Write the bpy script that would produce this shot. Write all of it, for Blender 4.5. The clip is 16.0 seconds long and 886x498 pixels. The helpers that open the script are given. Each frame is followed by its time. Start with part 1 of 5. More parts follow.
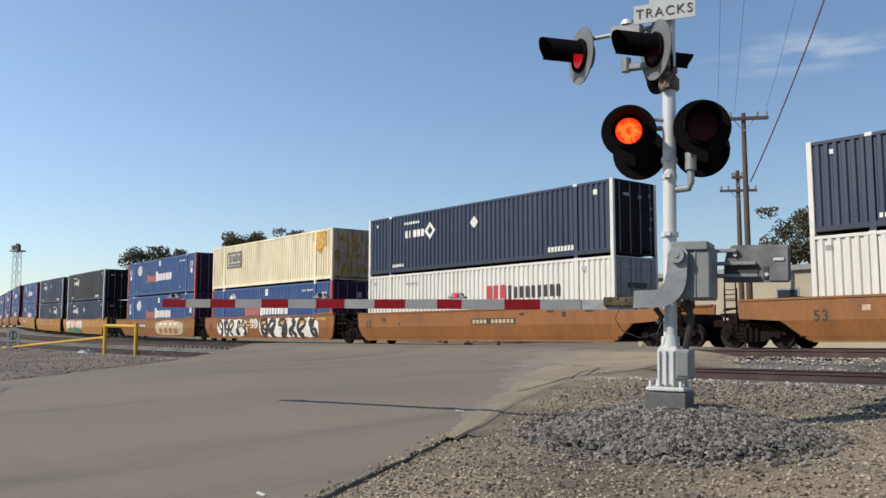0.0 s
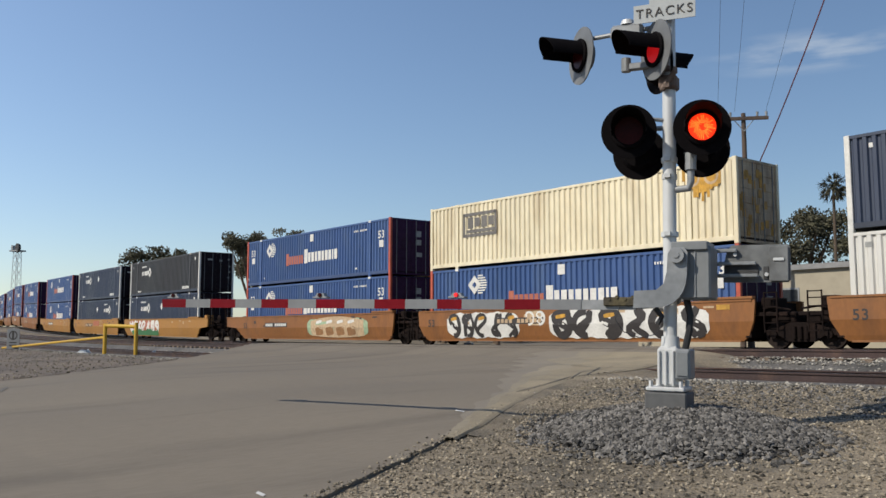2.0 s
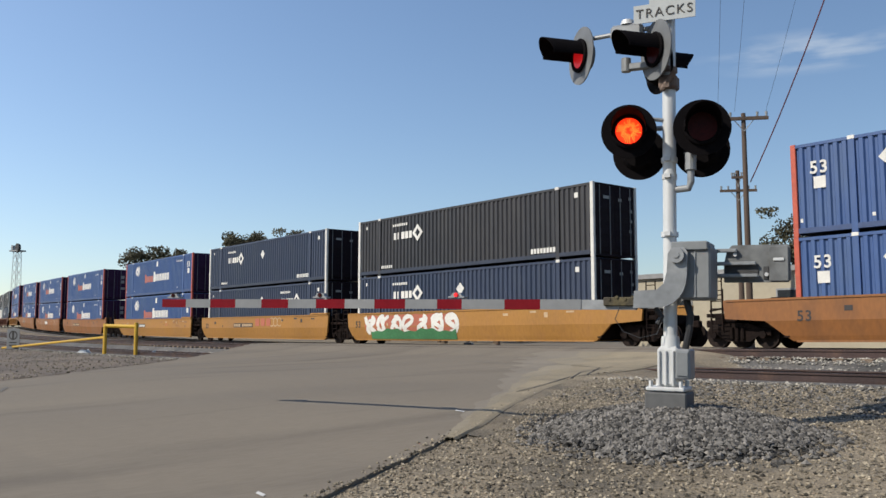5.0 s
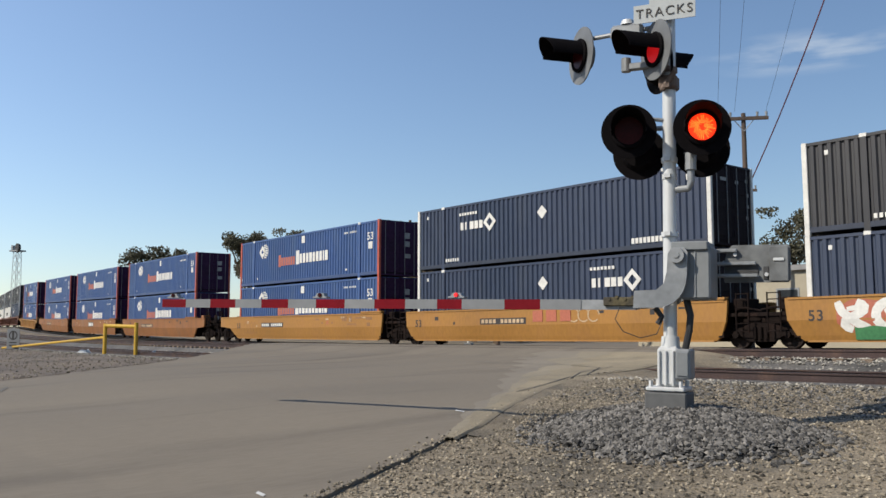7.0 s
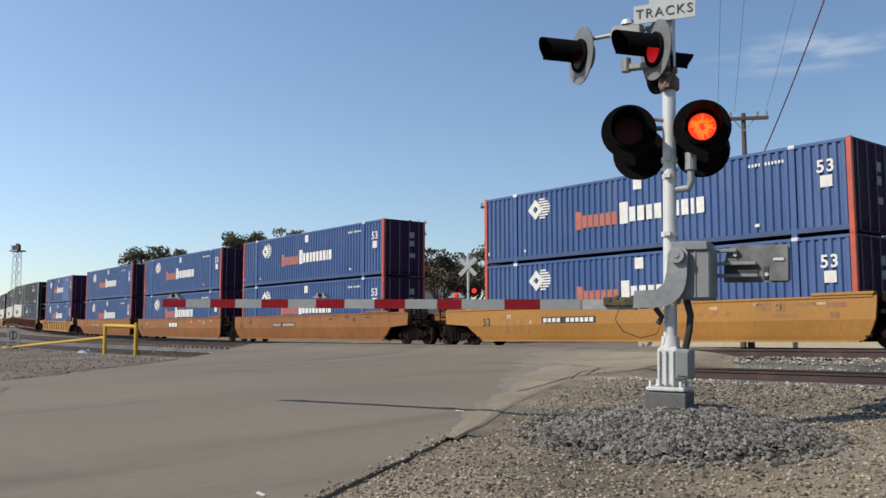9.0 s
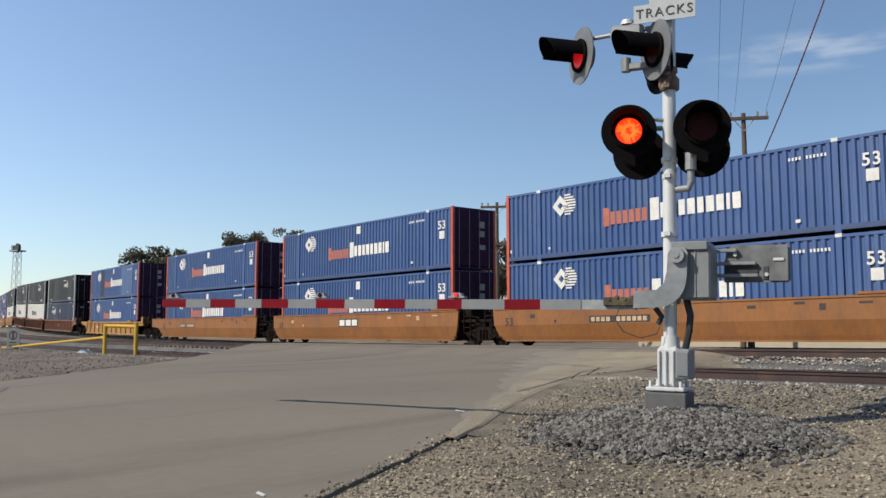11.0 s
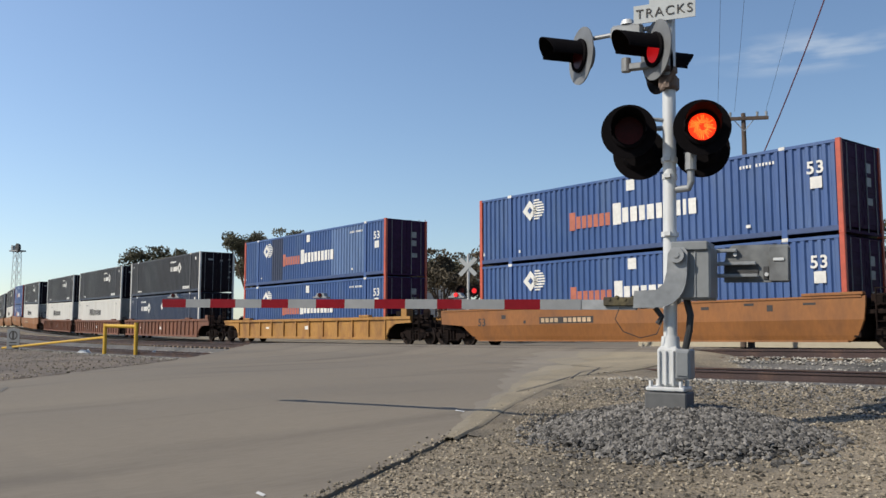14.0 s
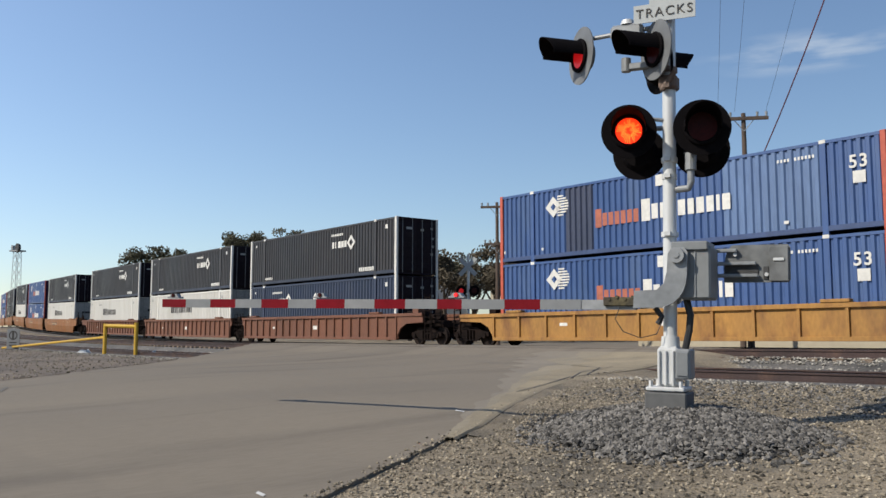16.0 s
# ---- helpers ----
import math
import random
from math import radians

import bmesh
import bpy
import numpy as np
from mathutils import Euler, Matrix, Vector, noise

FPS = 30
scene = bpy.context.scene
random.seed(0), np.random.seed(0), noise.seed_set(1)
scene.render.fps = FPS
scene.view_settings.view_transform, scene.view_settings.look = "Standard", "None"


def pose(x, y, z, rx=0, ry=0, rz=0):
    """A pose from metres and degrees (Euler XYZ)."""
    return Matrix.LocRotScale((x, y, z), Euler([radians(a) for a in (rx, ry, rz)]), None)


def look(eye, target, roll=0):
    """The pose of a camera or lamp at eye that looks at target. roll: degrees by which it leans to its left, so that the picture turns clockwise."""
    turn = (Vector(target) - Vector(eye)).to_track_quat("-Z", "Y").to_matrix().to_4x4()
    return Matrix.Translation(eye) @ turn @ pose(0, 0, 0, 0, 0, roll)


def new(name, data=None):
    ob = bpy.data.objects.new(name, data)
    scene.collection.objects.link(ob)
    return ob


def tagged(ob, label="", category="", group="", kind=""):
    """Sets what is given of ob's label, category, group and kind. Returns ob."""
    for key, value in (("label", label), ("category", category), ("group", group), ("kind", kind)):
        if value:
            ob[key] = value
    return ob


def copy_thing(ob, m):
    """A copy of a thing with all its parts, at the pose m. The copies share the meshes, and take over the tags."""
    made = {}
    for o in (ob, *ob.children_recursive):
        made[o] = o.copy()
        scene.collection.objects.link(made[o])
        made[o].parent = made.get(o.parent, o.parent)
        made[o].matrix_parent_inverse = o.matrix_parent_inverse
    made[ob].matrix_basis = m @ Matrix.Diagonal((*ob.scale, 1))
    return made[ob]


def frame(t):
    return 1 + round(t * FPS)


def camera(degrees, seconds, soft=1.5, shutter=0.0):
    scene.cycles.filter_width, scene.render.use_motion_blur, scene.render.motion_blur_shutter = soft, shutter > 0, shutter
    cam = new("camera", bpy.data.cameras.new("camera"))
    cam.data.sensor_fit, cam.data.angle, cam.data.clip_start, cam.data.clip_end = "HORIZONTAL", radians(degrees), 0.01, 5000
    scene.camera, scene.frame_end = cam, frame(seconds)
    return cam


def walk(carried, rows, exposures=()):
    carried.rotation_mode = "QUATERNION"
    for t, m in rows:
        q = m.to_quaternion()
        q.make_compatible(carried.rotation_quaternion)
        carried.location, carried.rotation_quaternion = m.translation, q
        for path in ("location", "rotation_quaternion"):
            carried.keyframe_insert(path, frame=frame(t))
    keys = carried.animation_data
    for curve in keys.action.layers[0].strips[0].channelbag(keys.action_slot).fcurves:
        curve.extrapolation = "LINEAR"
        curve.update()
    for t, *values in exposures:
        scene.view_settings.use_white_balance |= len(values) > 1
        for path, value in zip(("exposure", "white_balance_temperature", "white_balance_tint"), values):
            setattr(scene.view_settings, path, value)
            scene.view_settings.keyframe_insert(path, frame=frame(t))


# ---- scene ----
EYE = (0.0, 0.0, 1.2)
cam = camera(52.84, 16.0, soft=1.5)
CAMPOSE = look(EYE, (-7.4955, 6.5450, 2.19), -0.085)
walk(cam, [(0.0, CAMPOSE), (16.0, CAMPOSE)],
     [(0.0, 0.0), (1.1, 0.0), (1.8, -0.17), (2.8, -0.17), (3.6, -0.10), (5.0, 0.0), (16.0, 0.0)])

# ---- light ----
world = bpy.data.worlds.new("sky")
scene.world = world
world.use_nodes = True
wn = world.node_tree.nodes
wl = world.node_tree.links
sky = wn.new("ShaderNodeTexSky")
sky.sky_type = "NISHITA"
sky.sun_disc = False
sky.sun_elevation = radians(39)
sky.sun_rotation = radians(234)
sky.air_density = 1.0
sky.dust_density = 0.6
sky.ozone_density = 3.2
wn["Background"].inputs["Strength"].default_value = 0.134
# a few thin wisps of cirrus over the far side of the line
geo = wn.new("ShaderNodeTexCoord")
near_wisp = wn.new("ShaderNodeVectorMath")
near_wisp.operation = "DISTANCE"
near_wisp.inputs[1].default_value = (-0.420, 0.860, 0.289)
squash = wn.new("ShaderNodeMapping")
squash.inputs["Scale"].default_value = (1.0, 1.0, 5.0)
squash.inputs["Location"].default_value = (0, 0, -4 * 0.289)
wl.new(geo.outputs["Generated"], squash.inputs["Vector"])
wl.new(squash.outputs[0], near_wisp.inputs[0])
reach = wn.new("ShaderNodeMapRange")
reach.inputs["From Min"].default_value, reach.inputs["From Max"].default_value = 0.12, 0.015
wl.new(near_wisp.outputs["Value"], reach.inputs["Value"])
wisp = wn.new("ShaderNodeTexNoise")
wisp.inputs["Scale"].default_value, wisp.inputs["Detail"].default_value = 11, 6
wl.new(squash.outputs[0], wisp.inputs["Vector"])
thin = wn.new("ShaderNodeMapRange")
thin.inputs["From Min"].default_value, thin.inputs["From Max"].default_value = 0.42, 0.75
thin.inputs["To Max"].default_value = 0.85
wl.new(wisp.outputs["Fac"], thin.inputs["Value"])
amount = wn.new("ShaderNodeMath")
amount.operation = "MULTIPLY"
wl.new(reach.outputs[0], amount.inputs[0])
wl.new(thin.outputs[0], amount.inputs[1])
veil = wn.new("ShaderNodeMix")
veil.data_type = "RGBA"
veil.inputs[7].default_value = (5.6, 6.0, 6.3, 1)
wl.new(amount.outputs[0], veil.inputs[0])
wl.new(sky.outputs[0], veil.inputs[6])
wl.new(veil.outputs[2], wn["Background"].inputs["Color"])
sun = new("sun", bpy.data.lights.new("sun", "SUN"))
sun.data.energy = 5.0
sun.data.angle = radians(0.55)
sun.data.color = (1.0, 0.92, 0.79)
sun.matrix_world = look((-47, -150, 129), (0, 0, 0))


# ---- materials ----
ALBEDO_SCALE = 0.73  # lowers every colour below, so shadows sink deeper against the strong sun


def mat(name, base, rough=0.6, metal=0.0, grain=8.0, amount=0.15, big=0.7, bump=0.0, stain=None, stain_amount=0.0,
        streak=1.0, per_object=0.0, island=0.0, spec=0.5, along=None):
    """A surface with variation at a large and a small scale, optional stains, relief and piece-to-piece change."""
    m = bpy.data.materials.new(name)
    m.use_nodes = True
    n, l = m.node_tree.nodes, m.node_tree.links
    b = n["Principled BSDF"]
    b.inputs["Metallic"].default_value = metal
    b.inputs["Specular IOR Level"].default_value = spec
    tc = n.new("ShaderNodeTexCoord")
    mp = n.new("ShaderNodeMapping")
    mp.inputs["Scale"].default_value = (1, 1, streak)
    if along is not None:
        mp.inputs["Rotation"].default_value = (0, 0, radians(along))
        mp.inputs["Scale"].default_value = (1, 0.12, 1)
    l.new(tc.outputs["Object"], mp.inputs["Vector"])

    def noise_node(scale, detail):
        q = n.new("ShaderNodeTexNoise")
        q.inputs["Scale"].default_value = scale
        q.inputs["Detail"].default_value = detail
        l.new(mp.outputs[0], q.inputs["Vector"])
        return q.outputs["Fac"]

    def ranged(fac, lo, hi):
        r = n.new("ShaderNodeMapRange")
        r.inputs["From Min"].default_value, r.inputs["From Max"].default_value = 0.3, 0.7
        r.inputs["To Min"].default_value, r.inputs["To Max"].default_value = lo, hi
        l.new(fac, r.inputs["Value"])
        return r.outputs[0]

    def times(a, c):
        q = n.new("ShaderNodeMath")
        q.operation = "MULTIPLY"
        l.new(a, q.inputs[0])
        l.new(c, q.inputs[1])
        return q.outputs[0]

    fine, coarse = noise_node(grain, 6), noise_node(big, 4)
    value = times(ranged(fine, 1 - amount, 1 + amount), ranged(coarse, 1 - amount, 1 + amount))
    if per_object or island:
        src = n.new("ShaderNodeObjectInfo" if per_object else "ShaderNodeNewGeometry")
        r = n.new("ShaderNodeMapRange")
        k = per_object or island
        r.inputs["To Min"].default_value, r.inputs["To Max"].default_value = 1 - k, 1 + k
        l.new(src.outputs["Random" if per_object else "Random Per Island"], r.inputs["Value"])
        value = times(value, r.outputs[0])
    mix = n.new("ShaderNodeMix")
    mix.data_type = "RGBA"
    mix.inputs[6].default_value = (*(ALBEDO_SCALE * k for k in base), 1)
    mix.inputs[7].default_value = (*(ALBEDO_SCALE * k for k in (stain or base)), 1)
    st = n.new("ShaderNodeMapRange")
    st.inputs["From Min"].default_value, st.inputs["From Max"].default_value = 0.5, 0.72
    st.inputs["To Max"].default_value = stain_amount
    l.new(noise_node(max(1.3, big * 2.3), 8), st.inputs["Value"])
    l.new(st.outputs[0], mix.inputs[0])
    tint = n.new("ShaderNodeVectorMath")
    tint.operation = "SCALE"
    l.new(mix.outputs[2], tint.inputs[0])
    l.new(value, tint.inputs["Scale"])
    l.new(tint.outputs[0], b.inputs["Base Color"])
    l.new(ranged(coarse, max(0.05, rough - 0.1), min(1, rough + 0.1)), b.inputs["Roughness"])
    if bump:
        bp = n.new("ShaderNodeBump")
        bp.inputs["Strength"].default_value = bump
        bp.inputs["Distance"].default_value = 0.02
        l.new(fine, bp.inputs["Height"])
        l.new(bp.outputs[0], b.inputs["Normal"])
    return m


def glow(name, colour, strength, mottle=0.0):
    m = bpy.data.materials.new(name)
    m.use_nodes = True
    b = m.node_tree.nodes["Principled BSDF"]
    b.inputs["Base Color"].default_value = (*colour, 1)
    b.inputs["Emission Color"].default_value = (*colour, 1)
    b.inputs["Emission Strength"].default_value = strength
    if mottle:
        # moulded lens facets spread the light unevenly
        n, l = m.node_tree.nodes, m.node_tree.links
        cells = n.new("ShaderNodeTexVoronoi")
        cells.inputs["Scale"].default_value = mottle
        tc = n.new("ShaderNodeTexCoord")
        r = n.new("ShaderNodeMapRange")
        r.inputs["From Max"].default_value = 0.7
        r.inputs["To Min"].default_value, r.inputs["To Max"].default_value = strength * 1.3, strength * 0.35
        l.new(tc.outputs["Object"], cells.inputs["Vector"])
        l.new(cells.outputs["Distance"], r.inputs["Value"])
        l.new(r.outputs[0], b.inputs["Emission Strength"])
    return m


ASPHALT = mat("asphalt", (0.242, 0.208, 0.164), 0.88, grain=45, amount=0.09, big=0.35, bump=0.3, stain=(0.125, 0.108, 0.09), stain_amount=0.5, spec=0.2, along=-27)
EARTH = mat("dry_earth", (0.245, 0.20, 0.138), 0.95, grain=48, amount=0.55, big=0.5, bump=1.0, stain=(0.13, 0.115, 0.09), stain_amount=0.8)
BALLAST = mat("ballast_ground", (0.13, 0.122, 0.112), 0.95, grain=18, amount=0.4, big=0.6, bump=1.0, stain=(0.12, 0.10, 0.085), stain_amount=0.6)
CINDER = mat("dark_cinder_dirt", (0.15, 0.118, 0.09), 0.95, grain=14, amount=0.3, big=0.35, bump=0.9, stain=(0.24, 0.20, 0.155), stain_amount=0.8)
# bed coloured dark to give the shade in the gaps between heap stones
HEAP_BED = mat("gap_shade_heap_bed", (0.05, 0.047, 0.045), 0.95, grain=22, amount=0.5, big=0.8, bump=1.0, stain=(0.09, 0.08, 0.065), stain_amount=0.6)
SAND = mat("tan_sand", (0.33, 0.275, 0.185), 0.95, grain=40, amount=0.18, big=0.8, bump=0.5, stain=(0.24, 0.20, 0.14), stain_amount=0.7)
DUST = mat("sand_dusted_asphalt", (0.258, 0.222, 0.172), 0.92, grain=45, amount=0.12, big=0.7, bump=0.3, stain=(0.245, 0.212, 0.167), stain_amount=0.9, along=-27)
THICK_DUST = mat("sandy_asphalt", (0.305, 0.26, 0.185), 0.93, grain=42, amount=0.15, big=0.8, bump=0.4, stain=(0.25, 0.215, 0.165), stain_amount=0.8, along=-27)
GREY_STONE = mat("grey_stone", (0.142, 0.133, 0.122), 0.9, grain=30, amount=0.25, island=0.92, bump=0.4)
PALE_STONE = mat("pale_grey_stone", (0.36, 0.335, 0.29), 0.95, grain=30, amount=0.2, island=0.6)
TAN_STONE = mat("tan_stone", (0.26, 0.222, 0.165), 0.95, grain=30, amount=0.2, island=0.85, bump=0.3)
RAIL = mat("rusty_rail", (0.062, 0.038, 0.036), 0.6, metal=0.3, grain=20, amount=0.25, stain=(0.16, 0.09, 0.06), stain_amount=0.6)
RAIL_HEAD = mat("worn_rail_head", (0.30, 0.26, 0.25), 0.4, metal=0.8, grain=20, amount=0.15)
TIE = mat("weathered_tie", (0.17, 0.125, 0.09), 0.9, grain=25, amount=0.3, bump=0.6, per_object=0.3)
ORANGE = mat("orange_car_paint", (0.275, 0.106, 0.025), 0.6, grain=10, amount=0.10, big=0.35, stain=(0.17, 0.07, 0.026), stain_amount=0.75, streak=0.45)
YELLOW_CAR = mat("yellow_car_paint", (0.38, 0.18, 0.034), 0.6, grain=10, amount=0.10, big=0.35, stain=(0.36, 0.17, 0.05), stain_amount=0.6, streak=0.45)
RUST_YELLOW = mat("rust_stained_yellow_paint", (0.40, 0.20, 0.045), 0.65, grain=10, amount=0.14, big=0.5, stain=(0.17, 0.065, 0.022), stain_amount=0.9, streak=0.45)
BROWN_CAR = mat("rust_brown_car_paint", (0.175, 0.068, 0.038), 0.7, grain=10, amount=0.15, big=0.4, stain=(0.16, 0.07, 0.04), stain_amount=0.7, streak=0.45)
TRUCK = mat("grimy_steel", (0.016, 0.011, 0.010), 0.85, spec=0.08, grain=14, amount=0.35, stain=(0.042, 0.024, 0.018), stain_amount=0.6)
WHEEL = mat("dark_wheel_steel", (0.026, 0.019, 0.017), 0.75, spec=0.12, metal=0.1, grain=14, amount=0.3)
BLUE = mat("blue_container_paint", (0.041, 0.100, 0.280), 0.5, grain=5, amount=0.07, big=0.4, stain=(0.09, 0.15, 0.28), stain_amount=0.45, streak=0.3)
NAVY = mat("navy_container_paint", (0.026, 0.042, 0.088), 0.5, grain=5, amount=0.08, big=0.4, stain=(0.05, 0.065, 0.10), stain_amount=0.4, streak=0.3)
BLACK = mat("black_container_paint", (0.030, 0.030, 0.036), 0.5, grain=5, amount=0.1, big=0.4, stain=(0.055, 0.053, 0.055), stain_amount=0.5, streak=0.3)
CREAM = mat("cream_container_paint", (0.90, 0.81, 0.59), 0.6, grain=5, amount=0.07, big=0.5, stain=(0.50, 0.36, 0.19), stain_amount=0.4, streak=0.3)
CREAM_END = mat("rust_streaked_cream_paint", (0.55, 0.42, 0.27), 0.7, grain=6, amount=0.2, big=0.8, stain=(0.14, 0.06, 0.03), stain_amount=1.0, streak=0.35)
WHITE_PAINT = mat("white_container_paint", (0.76, 0.75, 0.71), 0.55, grain=5, amount=0.04, big=0.4, stain=(0.66, 0.63, 0.56), stain_amount=0.5, streak=0.3)
RED_POST = mat("red_post_paint", (0.55, 0.10, 0.055), 0.55, grain=8, amount=0.12, stain=(0.35, 0.07, 0.05), stain_amount=0.5)
# container ends face away from the sun: their shade is darkened into both colours
END_BLUE = mat("shaded_blue_door_paint", (0.050, 0.020, 0.062), 0.75, spec=0.12, grain=6, amount=0.2, stain=(0.06, 0.03, 0.05), stain_amount=0.5)
END_BLACK = mat("shaded_black_door_paint", (0.018, 0.012, 0.018), 0.75, spec=0.1, grain=6, amount=0.2, stain=(0.03, 0.025, 0.026), stain_amount=0.5)
DARK_RAIL = mat("dark_blue_rail_paint", (0.040, 0.075, 0.19), 0.55, grain=8, amount=0.15)
NAVY_RAIL = mat("dark_navy_rail_paint", (0.022, 0.032, 0.06), 0.55, grain=8, amount=0.15)
MARK_WHITE = mat("white_marking", (0.80, 0.79, 0.75), 0.6, grain=12, amount=0.08, stain=(0.5, 0.5, 0.5), stain_amount=0.4)
MARK_RED = mat("orange_red_marking", (0.46, 0.135, 0.08), 0.6, grain=12, amount=0.12)
MARK_CRIMSON = mat("crimson_marking", (0.50, 0.05, 0.06), 0.6, grain=12, amount=0.12)
MARK_GREY = mat("grey_marking", (0.36, 0.37, 0.36), 0.6, grain=10, amount=0.2)
LOGO_GREY = mat("faded_dark_grey_logo", (0.17, 0.16, 0.15), 0.6, grain=10, amount=0.2)
MARK_DARK = mat("dark_marking", (0.035, 0.03, 0.03), 0.6, grain=10, amount=0.2)
MARK_GREEN = mat("green_spray_paint", (0.05, 0.20, 0.08), 0.6, grain=10, amount=0.2)
MARK_RUST = mat("yellow_rust_stain", (0.56, 0.30, 0.04), 0.7, grain=6, amount=0.3)
MARK_PALE_GREEN = mat("pale_green_spray_paint", (0.34, 0.46, 0.30), 0.7, grain=6, amount=0.2)
MARK_UMBER = mat("umber_spray_paint", (0.30, 0.15, 0.06), 0.7, grain=6, amount=0.2)
MARK_TAN = mat("tan_spray_paint", (0.55, 0.40, 0.25), 0.7, grain=6, amount=0.2)
GALV = mat("galvanised_steel", (0.32, 0.335, 0.35), 0.5, metal=0.3, grain=14, amount=0.12, big=1.2, stain=(0.32, 0.33, 0.34), stain_amount=0.5)
SILVER = mat("silver_paint", (0.74, 0.75, 0.75), 0.42, metal=0.15, grain=12, amount=0.06, big=1.1, stain=(0.45, 0.45, 0.45), stain_amount=0.35, streak=0.4)
GATE_GREY = mat("grey_enamel", (0.235, 0.25, 0.26), 0.55, grain=10, amount=0.08, big=2, stain=(0.22, 0.23, 0.24), stain_amount=0.5)
COUNTER = mat("worn_dark_grey_enamel", (0.20, 0.21, 0.215), 0.6, grain=9, amount=0.2, big=3, stain=(0.11, 0.11, 0.11), stain_amount=0.8)
SLOT = mat("dark_slot_grey", (0.055, 0.056, 0.06), 0.8, grain=12, amount=0.3, big=3, stain=(0.10, 0.10, 0.10), stain_amount=0.6)
DULL_GREY = mat("dull_foundation_paint", (0.12, 0.122, 0.125), 0.7, grain=10, amount=0.15, big=2, stain=(0.08, 0.08, 0.08), stain_amount=0.6)
HOOD = mat("matt_black_hood", (0.006, 0.005, 0.006), 0.8, grain=14, amount=0.2, spec=0.06)
DISC_BACK = mat("aluminium_background_back", (0.20, 0.21, 0.22), 0.6, metal=0.2, grain=10, amount=0.1)
ARM_RED = mat("reflective_red_sheeting", (0.20, 0.006, 0.014), 0.75, spec=0.1, grain=10, amount=0.1, stain=(0.13, 0.015, 0.02), stain_amount=0.4)
ARM_WHITE = mat("dull_white_sheeting", (0.25, 0.262, 0.275), 0.7, spec=0.2, grain=10, amount=0.06, stain=(0.33, 0.33, 0.33), stain_amount=0.4)
RUSTY_DARK = mat("dark_rusty_hardware", (0.05, 0.042, 0.03), 0.8, grain=25, amount=0.5, stain=(0.16, 0.13, 0.05), stain_amount=0.7)
RUSTY = mat("rusty_clamp", (0.16, 0.11, 0.085), 0.7, grain=20, amount=0.3)
YELLOW = mat("yellow_pipe_paint", (0.62, 0.37, 0.025), 0.55, grain=14, amount=0.12)
BEIGE = mat("beige_wall_paint", (0.46, 0.41, 0.31), 0.85, grain=3, amount=0.06, big=0.2)
ROOF_GREY = mat("grey_roofing", (0.30, 0.30, 0.30), 0.8, grain=3, amount=0.1)
WINDOW = mat("dark_window_glass", (0.03, 0.035, 0.04), 0.15, grain=3, amount=0.1)
BARK = mat("bark", (0.11, 0.08, 0.055), 0.95, grain=12, amount=0.3, bump=0.6)
LEAF = mat("dry_green_leaves", (0.085, 0.080, 0.045), 0.8, grain=2, amount=0.2, big=0.3, island=0.5)
LEAF_BROWN = mat("brownish_leaves", (0.095, 0.075, 0.045), 0.8, grain=2, amount=0.2, big=0.3, island=0.5)
POLE_WOOD = mat("creosoted_pole", (0.12, 0.085, 0.065), 0.9, grain=12, amount=0.25, streak=0.1)
WIRE = mat("black_wire", (0.05, 0.05, 0.06), 0.6)
RED_WIRE = mat("reddish_cable", (0.22, 0.06, 0.075), 0.6)
SIGN_WHITE = mat("white_sign_face", (0.48, 0.51, 0.52), 0.5, grain=10, amount=0.04)
RUBBER = mat("black_cable_sheath", (0.02, 0.02, 0.022), 0.5)
LENS_DARK = mat("unlit_red_lens", (0.045, 0.003, 0.003), 0.4, grain=40, amount=0.3, spec=0.12)
LENS_LIT = glow("lit_red_lens", (1.0, 0.032, 0.004), 1.5)
LENS_RED = glow("lit_deep_red_lens", (0.9, 0.010, 0.014), 0.42, 38)
LENS_CORE = glow("lit_filament_streaks", (1.0, 0.25, 0.03), 1.9)


